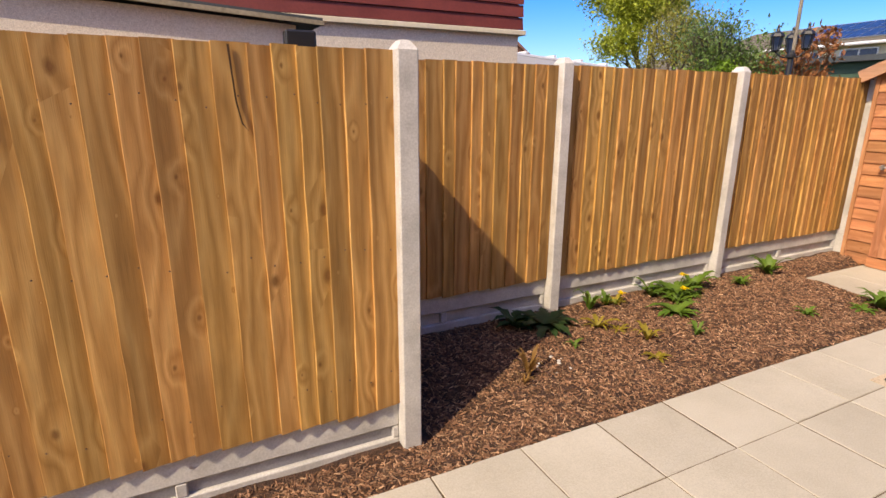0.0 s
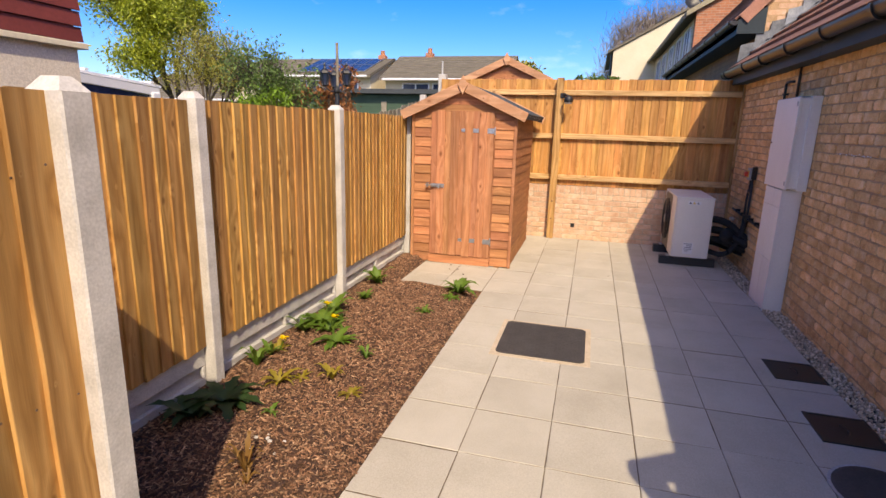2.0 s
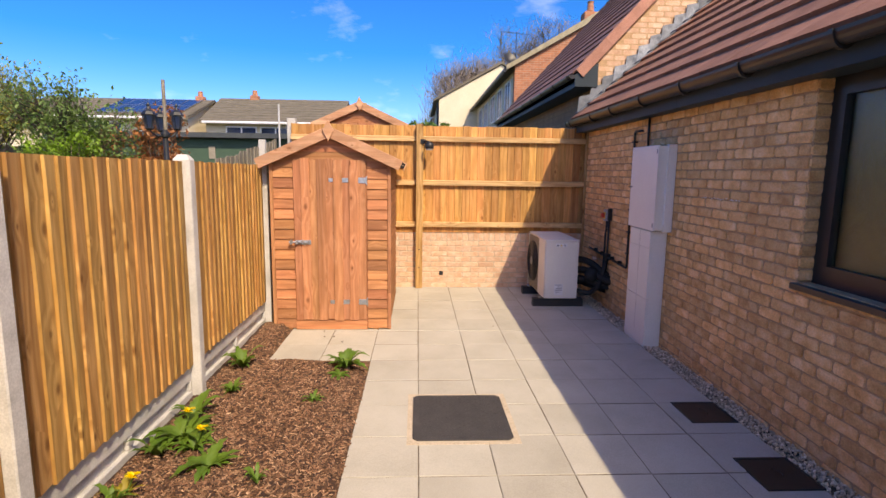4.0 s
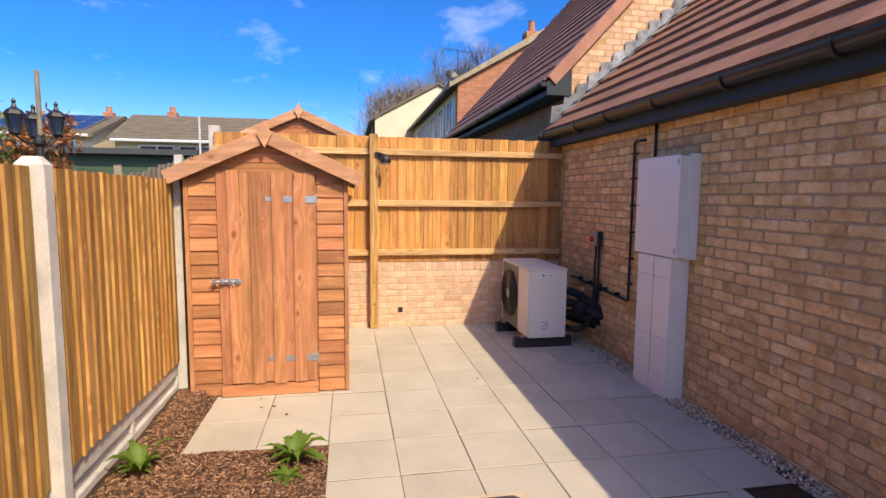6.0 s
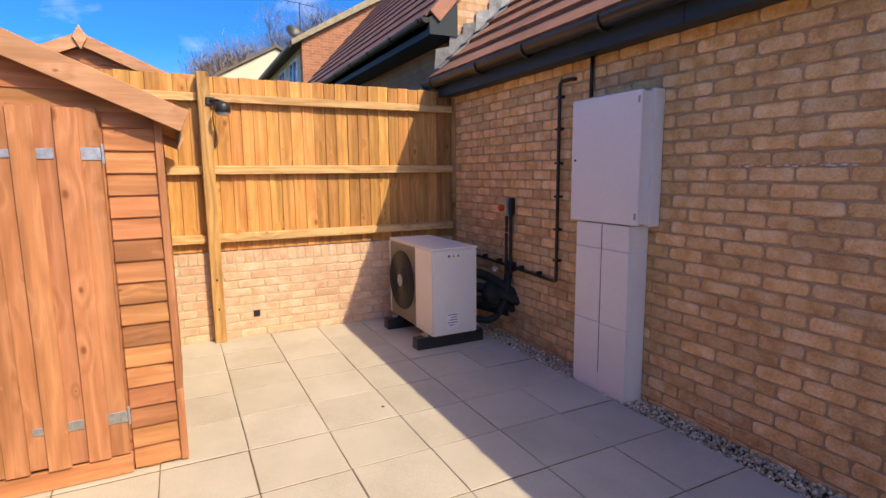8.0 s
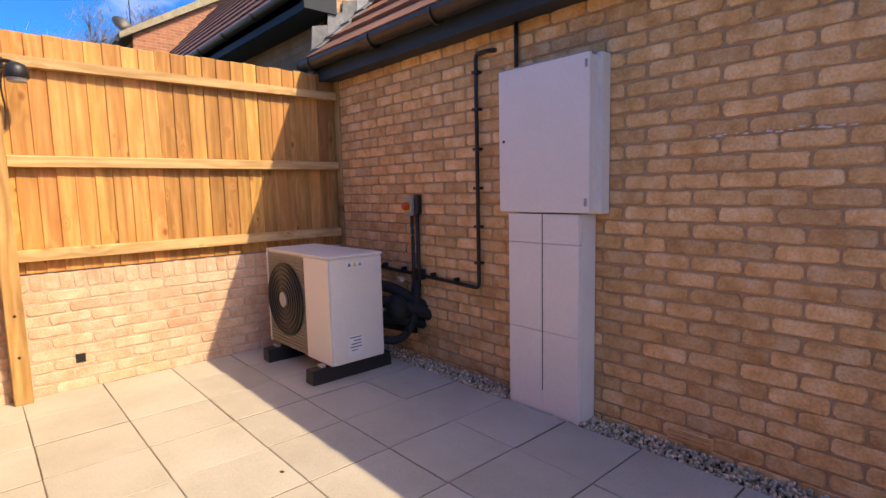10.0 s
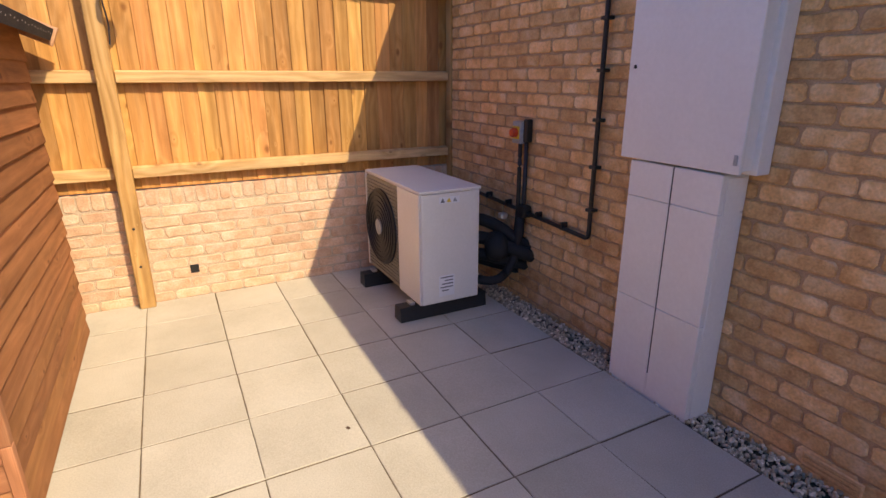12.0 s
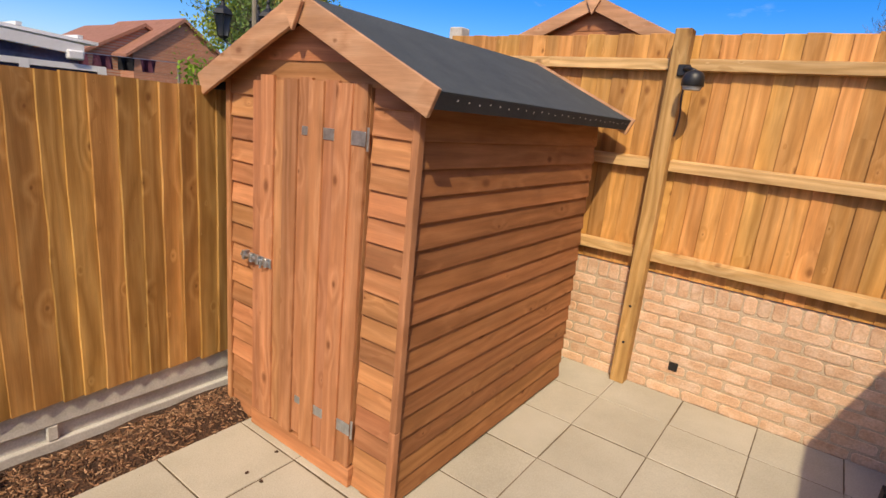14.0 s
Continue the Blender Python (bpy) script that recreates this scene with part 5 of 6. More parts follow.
for k in range(20):
    v = 0.12 - k * 0.165
    yc = -1.25 + v
    zb = EAVE_Z + 0.08 + (0.265 - v) * RISE
    bm = prism_bm([(yc + 0.04, zb - 0.06), (yc + 0.02, zb + 0.17), (yc - 0.15, zb + 0.21), (yc - 0.14, zb + 0.07)], 0.008, "x", NX0 - 0.03 - 0.004 * (k % 2))
    part("lead_step", bm, LEAD, flash)
    bm = prism_bm([(yc + 0.06, zb - 0.065), (yc - 0.14, zb + 0.085), (yc - 0.135, zb + 0.095), (yc + 0.065, zb - 0.055)], 0.16, "x", NX0 - 0.185)
    part("lead_apron", bm, LEAD, flash)


# ---- far houses ----
def window_parts(root, u0, u1, z0, z1, place, glass_mat=SOLAR, bars=1, frame_mat=WHITE_PVC):
    """A window under a house: frame and pane, drawn on the plane given by place(u, out, z)."""
    def slab(a, b, c, d, o0, o1, mat, name, par):
        bm = bmesh.new()
        ps = [place(a, o0, c), place(b, o0, c), place(b, o0, d), place(a, o0, d), place(a, o1, c), place(b, o1, c), place(b, o1, d), place(a, o1, d)]
        vs = [bm.verts.new(p) for p in ps]
        for f in ((3, 2, 1, 0), (4, 5, 6, 7), (0, 1, 5, 4), (1, 2, 6, 5), (2, 3, 7, 6), (3, 0, 4, 7)):
            bm.faces.new([vs[i] for i in f])
        bmesh.ops.recalc_face_normals(bm, faces=bm.faces[:])
        return part(name, bm, mat, par)
    w = slab(u0, u1, z0, z1, 0.003, 0.02, glass_mat, "window", root)
    t = 0.06
    for a, b, c, d in ((u0 - t, u1 + t, z0 - t, z0), (u0 - t, u1 + t, z1, z1 + t), (u0 - t, u0, z0, z1), (u1, u1 + t, z0, z1)):
        slab(a, b, c, d, 0.002, 0.05, frame_mat, "frame", w)
    for k in range(bars):
        uc = u0 + (u1 - u0) * (k + 1) / (bars + 1)
        slab(uc - 0.03, uc + 0.03, z0, z1, 0.021, 0.045, frame_mat, "mullion", w)


# orange brick house: gable towards the garden, rendered side with windows
RX = 18.5
oh = solid("orange_brick_house", prism_bm([(-2.06, -0.1), (-2.06, 5.25), (-7.6, 8.55), (-13.0, 5.25), (-13.0, -0.1)], 0.3, "x", RX), FAR_BRICK, "two-storey orange brick house, gable end and rendered side", "house")
part("side_wall", box_bm(RX + 0.3, RX + 14, -2.5, -2.06, -0.1, 5.1), CREAM, oh)
pitch_o = (8.55 - 5.25) / 5.54
part("roof", prism_bm([(-1.75, 5.25 - 0.31 * pitch_o + 0.16), (-7.6, 8.55 + 0.16), (-13.4, 5.05), (-13.4, 4.9), (-7.6, 8.42), (-1.75, 5.25 - 0.31 * pitch_o)], 14.3, "x", RX - 0.12), GREY_ROOF, oh)
part("verge_board", prism_bm([(-1.75, 5.25 - 0.31 * pitch_o + 0.165), (-7.6, 8.55 + 0.165), (-7.6, 8.42), (-1.75, 5.25 - 0.31 * pitch_o + 0.02)], 0.03, "x", RX - 0.151), material("lichen_verge", [(0.30, 0.26, 0.17), (0.42, 0.37, 0.26)], 0.9, scale=6, fine=30), oh)
part("gutter", tube_bm([(RX - 0.1, -1.70, 5.07), (RX + 14, -1.70, 5.07)], 0.06, 8), GUTTER, oh)
ch = part("chimney", box_bm(RX + 0.3, RX + 0.75, -5.0, -4.45, 6.2, 7.15, 0.02), FAR_BRICK, oh)
part("chimney_pot", lathe_bm([(0.11, 0), (0.13, 0.05), (0.10, 0.30), (0.12, 0.36)], 12), FAR_BRICK, ch, m=pose(RX + 0.5, -4.7, 7.15))
for u in (RX + 0.7, RX + 2.6, RX + 4.6, RX + 6.8, RX + 9):
    window_parts(oh, u, u + 1.0, 3.85, 4.85, lambda a, o, z: (a, -2.06 + o, z))
# aerial
aer = thing("tv_aerial", pose(19.2, -2.2, 5.2), "thin metal television aerial on a mast", "aerial")
part("mast", tube_bm([(0, 0, -0.3), (0, 0, 1.3)], 0.014, 6), IRON, aer)
part("boom", tube_bm([(0.1, -0.5, 1.25), (-0.1, 0.6, 1.29)], 0.01, 6), IRON, aer)
for k in range(6):
    part("element", tube_bm([(-0.2, -0.4 + k * 0.18, 1.27), (0.2, -0.4 + k * 0.18, 1.27)], 0.007, 5), IRON, aer)
dish = part("dish", lathe_bm([(0.04, 0), (0.14, 0.025), (0.24, 0.075), (0.25, 0.075), (0.13, 0.018), (0.03, -0.02)], 20), IRON, aer, "dark grey satellite dish", m=pose(-0.15, 0.25, 0.35, 60, 0, -70), smooth=True)

# cream rendered house further off
cr = solid("cream_house", prism_bm([(0.05, 0), (0.05, 5.65), (-3.35, 7.5), (-6.8, 5.65), (-6.8, 0)], 9, "x", 30), CREAM, "cream rendered house, gable end in sun", "house")
part("roof", prism_bm([(0.35, 5.5), (0.35, 5.62), (-3.35, 7.68), (-7.1, 5.6), (-7.1, 5.48), (-3.35, 7.55)], 9.2, "x", 29.88), GREY_ROOF, cr)
part("downpipe", tube_bm([(30.3, 0.12, 0), (30.3, 0.12, 5.5)], 0.06, 8), GUTTER, cr)


def bungalow(x, y0, y1, eave, ridge, depth, label, solar=False, chimneys=()):
    """Low house seen along its roof slope; ridge runs along y."""
    b = solid("bungalow", box_bm(x, x + depth, y0, y1, -0.1, eave), CREAM, label, "house")
    mid = x + depth / 2
    part("gable_wall", prism_bm([(x, eave), (x + depth, eave), (mid, ridge - 0.1)], y1 - y0 - 0.02, "y", y0 + 0.01), CREAM, b)
    run, rise = depth / 2 + 0.4, ridge - eave + 0.25
    sl = math.atan2(rise, run)
    L = math.hypot(run, rise)
    roof = part("roof", prism_bm([(mid - run, eave - 0.25), (mid, ridge), (mid + run, eave - 0.25), (mid + run, eave - 0.13), (mid, ridge + 0.13), (mid - run, eave - 0.13)], y1 - y0 + 0.3, "y", y0 - 0.15), GREY_ROOF, b)
    n = int(L / 0.33)
    verts, faces = [], []
    for k in range(n):
        d = k * L / n
        xx, zz = mid - run + d * math.cos(sl) - 0.02, eave - 0.13 + d * math.sin(sl) + 0.03
        bb = len(verts)
        d2 = (k + 1) * L / n
        x2, z2 = mid - run + d2 * math.cos(sl), eave - 0.13 + d2 * math.sin(sl) + 0.004
        verts += [(xx, y0 - 0.15, zz), (xx, y1 + 0.15, zz), (x2, y1 + 0.15, z2), (x2, y0 - 0.15, z2), (xx, y0 - 0.15, zz - 0.03), (xx, y1 + 0.15, zz - 0.03)]
        faces += [[bb, bb + 1, bb + 2, bb + 3], [bb + 4, bb + 5, bb + 1, bb]]
    me = bpy.data.meshes.new("tile_course")
    me.from_pydata(verts, [], faces)
    me.materials.append(GREY_ROOF)
    part("tile_course", me, None, roof)
    part("gutter", tube_bm([(mid - run - 0.04, y0, eave - 0.2), (mid - run - 0.04, y1, eave - 0.2)], 0.06, 8), WHITE_PVC, b)
    for cy in chimneys:
        c = part("chimney", box_bm(mid - 0.2, mid + 0.2, cy - 0.2, cy + 0.2, ridge - 0.3, ridge + 0.28, 0.02), FAR_BRICK, b)
        part("chimney_pot", lathe_bm([(0.13, 0), (0.11, 0.25)], 10), FAR_BRICK, c, m=pose(mid, cy, ridge + 0.28))
    if solar:
        m0 = Matrix.Translation((mid - run, 0, eave - 0.13)) @ Matrix.Rotation(-sl, 4, "Y")
        for i in range(2):
            for j in range(6):
                ya = y0 + 0.35 + j * 0.62
                a = 0.12 * L + i * 0.39 * L
                part("solar_panel", box_bm(a, a + 0.37 * L, ya, ya + 0.58, 0.045, 0.08), SOLAR, roof, "dark blue solar panel", m=m0)
                part("panel_frame", box_bm(a - 0.02, a + 0.39 * L, ya - 0.03, ya - 0.005, 0.045, 0.09), GREY_STEEL, roof, m=m0)
            a = 0.12 * L + i * 0.39 * L
            part("panel_frame", box_bm(a - 0.03, a - 0.005, y0 + 0.32, y0 + 4.05, 0.045, 0.09), GREY_STEEL, roof, m=m0)
    for k in range(3):
        w0 = y0 + 0.7 + k * (y1 - y0 - 1.4) / 3
        window_parts(b, w0, w0 + 1.3, eave - 1.35, eave - 0.4, lambda a, o, z: (x - o, a, z))
    return b


bungalow(25.0, 11.6, 19.5, 4.05, 4.95, 6.0, "low cream bungalow with solar panels on its brown roof", True, (12.15,))
bungalow(25.5, 4.9, 11.0, 3.95, 5.05, 5.0, "low bungalow with brown tiled roof and brick chimney", False, (9.45,))

bungalow(27.0, 20.6, 28.5, 2.9, 4.3, 6.0, "low cream bungalow with brown roof behind the trees", False, (24.0,))

# red gables seen over the conservatory end
rg = solid("red_brick_houses", prism_bm([(15.4, 0), (15.4, 3.0), (18.3, 4.65), (20.9, 3.0), (20.9, 0)], 8, "y", 31.5), FAR_BRICK, "far red brick house with a tiled gable", "house")
part("roof", prism_bm([(15.1, 2.85), (18.3, 4.68), (21.2, 2.85), (21.2, 3.0), (18.3, 4.86), (15.1, 3.0)], 8, "y", 31.3), RED_TILE, rg)
rg2 = solid("red_brick_house", prism_bm([(17.0, 0), (17.0, 3.2), (19.66, 5.1), (22.4, 3.2), (22.4, 0)], 8, "y", 30), FAR_BRICK, "far red brick house with steep gable and brown roof", "house")
part("roof", prism_bm([(16.6, 2.95), (19.66, 5.12), (22.7, 2.95), (22.7, 3.1), (19.66, 5.32), (16.6, 3.1)], 8, "y", 29.8), RED_TILE, rg2)

# pebbledashed house next to the near fence
ph = solid("pebbledash_house", box_bm(-9, 2.68, 4.2, 10, -0.1, 2.06), RENDER_WALL, "pebbledashed house with dark red boarding above", "house")
part("drip_board", box_bm(-9, 2.74, 4.160, 4.30, 2.055, 2.095, 0.004), CREAM, ph, "cream painted drip board")
part("upper_wall", box_bm(-9, 2.69, 4.22, 9, 2.096, 3.0), RED_CLAD, ph)
z = 2.10
for k in range(9):
    bm = prism_bm([(4.205, z + 0.003), (4.168, z), (4.180, z + 0.098), (4.205, z + 0.10)], 11.71, "x", -9.0)
    part("cladding_board", bm, RED_CLAD, ph)
    z += 0.104
part("roof", prism_bm([(4.0, 3.0), (6.6, 3.55), (9.2, 3.0)], 11.75, "x", -9.1), GREY_ROOF, ph)
lean = solid("lean_to", prism_bm([(-5, -0.1), (0.48, -0.1), (0.48, 1.865), (-5, 2.19)], 1.17, "y", 3.02), RENDER_WALL, "small pale lean-to with a dark felt roof edge", "outbuilding")
part("roof", prism_bm([(-5.0, 2.205), (0.62, 1.872), (0.62, 1.905), (-5.0, 2.24)], 1.2, "y", 2.985), FELT, lean)
part("roof_edge", prism_bm([(-5.0, 2.20), (0.62, 1.866), (0.62, 1.888), (-5.0, 2.222)], 0.02, "y", 2.964), material("edge_board", [(0.26, 0.22, 0.15), (0.36, 0.31, 0.22)], 0.85), lean)
part("hopper", box_bm(0.40, 0.56, 2.90, 2.98, 1.74, 1.83, 0.01), BLACK, lean, "black rainwater hopper")
part("downpipe", tube_bm([(0.50, 2.95, -0.1), (0.50, 2.95, 1.74)], 0.034, 8), BLACK, lean)

# conservatory
cons = solid("conservatory", box_bm(2.75, 6.05, 6.45, 9.0, -0.2, 1.30), WHITE_PVC, "white plastic conservatory with a sloping glazed roof", "conservatory", m=pose(0.78, 1.08, 0.07))
part("eaves_beam", prism_bm([(2.75, 2.20), (5.75, 1.965), (5.75, 1.855), (2.75, 2.09)], 0.10, "y", 6.05), WHITE_PVC, cons)
part("roof_capping", prism_bm([(2.75, 2.26), (5.95, 2.02), (5.95, 1.985), (2.75, 2.225)], 2.6, "y", 6.2), WHITE_PVC, cons)
part("lower_beam", box_bm(2.75, 5.95, 6.06, 6.14, 1.70, 1.76), WHITE_PVC, cons)
part("rail_box", box_bm(5.58, 5.74, 6.02, 6.12, 1.80, 1.90, 0.015), WHITE_PVC, cons)
pane = part("pane", box_bm(2.8, 5.9, 6.09, 6.10, 1.30, 1.70), SOLAR, cons)
part("pane", prism_bm([(2.8, 2.085), (5.7, 1.852), (5.7, 1.762), (2.8, 1.762)], 0.01, "y", 6.09), SOLAR, cons)
for x in (2.8, 3.6, 4.4, 5.2, 5.92):
    part("mullion", box_bm(x - 0.04, x + 0.04, 6.055, 6.125, -0.2, 1.76), WHITE_PVC, cons)
for k in range(6):
    part("glazing_bar", prism_bm([(3.0 + k * 0.55, 2.245 - k * 0.0415), (3.05 + k * 0.55, 2.245 - k * 0.0415), (3.05 + k * 0.55, 2.28 - k * 0.0415), (3.0 + k * 0.55, 2.28 - k * 0.0415)], 2.5, "y", 6.2), WHITE_PVC, cons)

# green outbuilding, old fence, low roofs
go = solid("green_outbuilding", box_bm(13.6, 16.5, 4.2, 9.5, -0.1, 2.40), GREEN_PAINT, "long green painted outbuilding with dark flat roof", "outbuilding")
part("roof", box_bm(13.35, 16.8, 4.0, 9.8, 2.40, 2.52), FELT, go)
for k in range(15):
    part("cladding_board", box_bm(13.575, 13.599, 4.2, 9.5, 0.8 + k * 0.105, 0.90 + k * 0.105), GREEN_PAINT, go)
part("vent", box_bm(13.55, 13.574, 6.2, 6.35, 1.9, 2.2), OLD_FENCE, go)
of = thing("old_fence", pose(8.2, 4.2, 0), "weathered grey boarded fence running between gardens", "fence")
for k in range(34):
    s = k / 33
    bm = box_bm(0, 0.105, 0, 0.02, 0.4, 1.77 + 0.52 * s + rng.uniform(-0.03, 0.03), 0.003)
    part("board", bm, OLD_FENCE, of, m=pose(3.8 * s, 0.1 * s + 0.02 * (k % 2), 0))
concrete = solid("fence_post", box_bm(-0.06, 0.06, -0.06, 0.06, 0.0, 2.36, 0.008), CONCRETE, "tall concrete post at the end of the back fence", "fence post", m=pose(7.72, 2.96, 0))
solid("fence_post", box_bm(-0.06, 0.06, -0.06, 0.06, 0.0, 2.22, 0.008), CONCRETE, "weathered concrete post in the old fence", "fence post", m=pose(10.6, 4.2, 0))
gl = solid("garage_row", box_bm(13.6, 18, 10, 12.0, -0.1, 1.95), FAR_BRICK, "low brick outbuildings with dark flat roofs", "outbuilding")
part("roof", box_bm(13.4, 18.2, 9.85, 12.2, 1.95, 2.12), GREY_ROOF, gl)
solid("metal_pole", tube_bm([(0, 0, 0), (0, 0, 3.2)], 0.022, 8), GREY_PLASTIC, "thin pale grey metal pole before the green outbuilding", "pole", m=pose(13.2, 4.53, 0), smooth=True)
# washing line behind
wash = thing("washing_line", pose(6.6, 10.2, 0), "clothes drying on a line beyond the conservatory", "washing")
part("line", tube_bm([(0, 0, 2.05), (2.8, 0.5, 2.14)], 0.006, 5), GREY_STEEL, wash)
for x in (0, 2.8):
    part("line_post", tube_bm([(x, x * 0.18, 0), (x, x * 0.18, 2.15)], 0.025, 6), OLD_FENCE, wash)
CLOTH = [material("cloth_blue", [(0.05, 0.14, 0.45), (0.08, 0.2, 0.55)], 0.9), material("cloth_plum", [(0.14, 0.04, 0.07), (0.2, 0.06, 0.1)], 0.9), material("cloth_black", [(0.015, 0.015, 0.02), (0.03, 0.03, 0.035)], 0.9)]
for k in range(5):
    x0 = 0.45 + k * 0.4
    bm = bmesh.new()
    cols = []
    for i in range(7):
        xx = x0 + i * 0.05
        off = 0.03 * math.sin(i * 1.7 + k)
        cols.append([bm.verts.new((xx, 0.18 * xx + off * j, 2.06 + 0.03 * xx - j * 0.075)) for j in range(4)])
    for a, b in zip(cols, cols[1:]):
        for j in range(3):
            bm.faces.new((a[j], b[j], b[j + 1], a[j + 1]))
    bmesh.ops.solidify(bm, geom=bm.faces[:], thickness=0.006)
    part("garment", bm, CLOTH[(0, 1, 1, 2, 1)[k]], wash)

# garden lamp post
lp = thing("garden_lamp", pose(6.62, 4.19, 0.02), "black iron garden lamp post with lanterns on arms", "lamp post")
part("pole", tube_bm([(0, 0, -0.1), (0, 0, 0.5), (0, 0, 0.52), (0, 0, 2.08)], [0.06, 0.055, 0.035, 0.028], 10), IRON, lp, smooth=True)
part("collar", lathe_bm([(0.03, 0), (0.05, 0.02), (0.05, 0.05), (0.03, 0.08)], 12), IRON, lp, m=pose(0, 0, 1.98))
part("mast", tube_bm([(0.06, 0.02, 1.2), (0.06, 0.02, 2.66)], 0.021, 8), OLD_FENCE, lp, "plain grey pole behind the lamp")
LAMP_GLASS = glass("lantern_glass", (0.08, 0.09, 0.10), 0.45)
for dx, dy, dz in ((-0.16, 0.10, 0.0), (0.10, -0.10, 0.02), (0.16, 0.12, 0.0)):
    part("arm", tube_bm(bent([(0, 0, 2.03), (dx * 0.5, dy * 0.5, 1.99), (dx, dy, 2.06 + dz)], 0.04), 0.009, 8), IRON, lp, smooth=True)
    lan = part("lantern", lathe_bm([(0.025, 2.06), (0.045, 2.08)], 6), IRON, lp, m=pose(dx, dy, dz))
    for k in range(6):
        a = 2 * math.pi * k / 6
        part("lantern_bar", tube_bm([(0.043 * math.cos(a), 0.043 * math.sin(a), 2.08), (0.068 * math.cos(a), 0.068 * math.sin(a), 2.235)], 0.005, 5), IRON, lan)
    g_ = part("lantern_glass", lathe_bm([(0.038, 2.082), (0.060, 2.232)], 6), LAMP_GLASS, lan)
    g_.visible_shadow = False
    part("lantern_roof", lathe_bm([(0.082, 2.236), (0.06, 2.27), (0.02, 2.30), (0.012, 2.33), (0.018, 2.35), (0.004, 2.375)], 6), IRON, lan)


# ---- trees and shrubs ----
def limb(bm, a, b, r0, r1, sides=6):
    d = (b - a).normalized()
    up = Vector((0, 0, 1)) if abs(d.z) < 0.9 else Vector((1, 0, 0))
    s = d.cross(up).normalized()
    u = s.cross(d)
    ra = [bm.verts.new(a + r0 * (math.cos(2 * math.pi * k / sides) * s + math.sin(2 * math.pi * k / sides) * u)) for k in range(sides)]
    rb = [bm.verts.new(b + r1 * (math.cos(2 * math.pi * k / sides) * s + math.sin(2 * math.pi * k / sides) * u)) for k in range(sides)]
    for k in range(sides):
        bm.faces.new((ra[k], ra[(k + 1) % sides], rb[(k + 1) % sides], rb[k]))


def grow(bm, r, a, d, length, rad, depth, tips, spread=0.6, kids=3):
    b = a + d * length
    limb(bm, a, b, rad, rad * 0.68, 6 if depth > 2 else 4)
    tips.append((b, depth))
    if depth == 0:
        return
    for k in range(kids if depth > 1 else kids + 1):
        nd = (d + Vector((r.gauss(0, spread), r.gauss(0, spread), r.gauss(0.12, spread * 0.7)))).normalized()
        st = a.lerp(b, r.uniform(0.55, 1.0))
        grow(bm, r, st, nd, length * r.uniform(0.62, 0.85), rad * 0.6, depth - 1, tips, spread, kids)


def leaf_mesh(points, r, count, spread, size, mat, name, droop=0.0):
    verts, faces = [], []
    for k in range(count):
        c = r.choice(points) + Vector((r.gauss(0, spread), r.gauss(0, spread), r.gauss(0, spread * 0.8) - droop))
        q = Euler((r.uniform(-1.2, 1.2), r.uniform(-1.2, 1.2), r.uniform(0, 6.3))).to_matrix()
        s = size * r.uniform(0.6, 1.3)
        b = len(verts)
        for x, y, z in ((-1, 0, 0), (-0.2, 0.45, 0.12), (0.9, 0.1, 0), (-0.1, -0.45, 0.12)):
            verts.append(c + q @ Vector((x * s, y * s, z * s)))
        faces.append([b, b + 1, b + 2, b + 3])
    me = bpy.data.meshes.new(name)
    me.from_pydata(verts, [], faces)
    me.materials.append(mat)
    return me


def tree(place, height, trunk_r, depth, leaves, size, spread, mat, label, seed, kids=3, sp=0.55, lean_d=(0, 0), first=0.33):
    r = random.Random(seed)
    root = thing("tree", pose(*place), label, "tree")
    bm = bmesh.new()
    tips = []
    d0 = Vector((lean_d[0], lean_d[1], 1)).normalized()
    grow(bm, r, Vector((0, 0, -0.1)), d0, height * first, trunk_r, depth, tips, sp, kids)
    top = max(t[0].z for t in tips)
    f = (height - size) / top
    for v in bm.verts:
        v.co *= f
    part("trunk", bm, BARK, root)
    if leaves:
        pts = [t[0] * f for t in tips if t[1] <= 2]
        part("crown", leaf_mesh(pts, r, leaves, spread, size, mat, "crown"), None, root)
    else:
        pts = [t[0] * f for t in tips if t[1] <= 1]
        part("crown", twig_mesh(pts, r, 7000, 0.45, 0.8, TWIG, "crown"), None, root)
    return root


def twig_mesh(points, r, count, spread, length, mat, name):
    """Fine bare twigs: slim three-sided spikes that sweep upwards."""
    verts, faces = [], []
    for k in range(count):
        c = r.choice(points) + Vector((r.gauss(0, spread), r.gauss(0, spread), r.gauss(0, spread * 0.7)))
        d = Vector((r.gauss(0, 0.6), r.gauss(0, 0.6), r.uniform(0.2, 1.0))).normalized() * length * r.uniform(0.5, 1.2)
        b = len(verts)
        verts += [c + Vector((0.014, 0, 0)), c + Vector((-0.008, 0.013, 0)), c + Vector((-0.008, -0.013, 0)), c + d]
        faces += [[b, b + 1, b + 3], [b + 1, b + 2, b + 3], [b + 2, b, b + 3]]
    me = bpy.data.meshes.new(name)
    me.from_pydata(verts, [], faces)
    me.materials.append(mat)
    return me


tree((13.1, 12.6, -0.1), 5.9, 0.13, 5, 36000, 0.05, 0.23, SPRING_LEAF, "tall tree in fresh yellow-green spring leaf", 11, sp=0.30)
tree((11.75, 10.75, -0.1), 4.05, 0.10, 5, 14000, 0.033, 0.19, OLIVE_LEAF, "olive-green tree with fine new leaves", 23, sp=0.38)
tree((8.9, 6.85, -0.1), 3.1, 0.05, 5, 3300, 0.036, 0.10, TREE_LEAF, "small garden tree with dark green leaves and bare twigs", 37, sp=0.4)
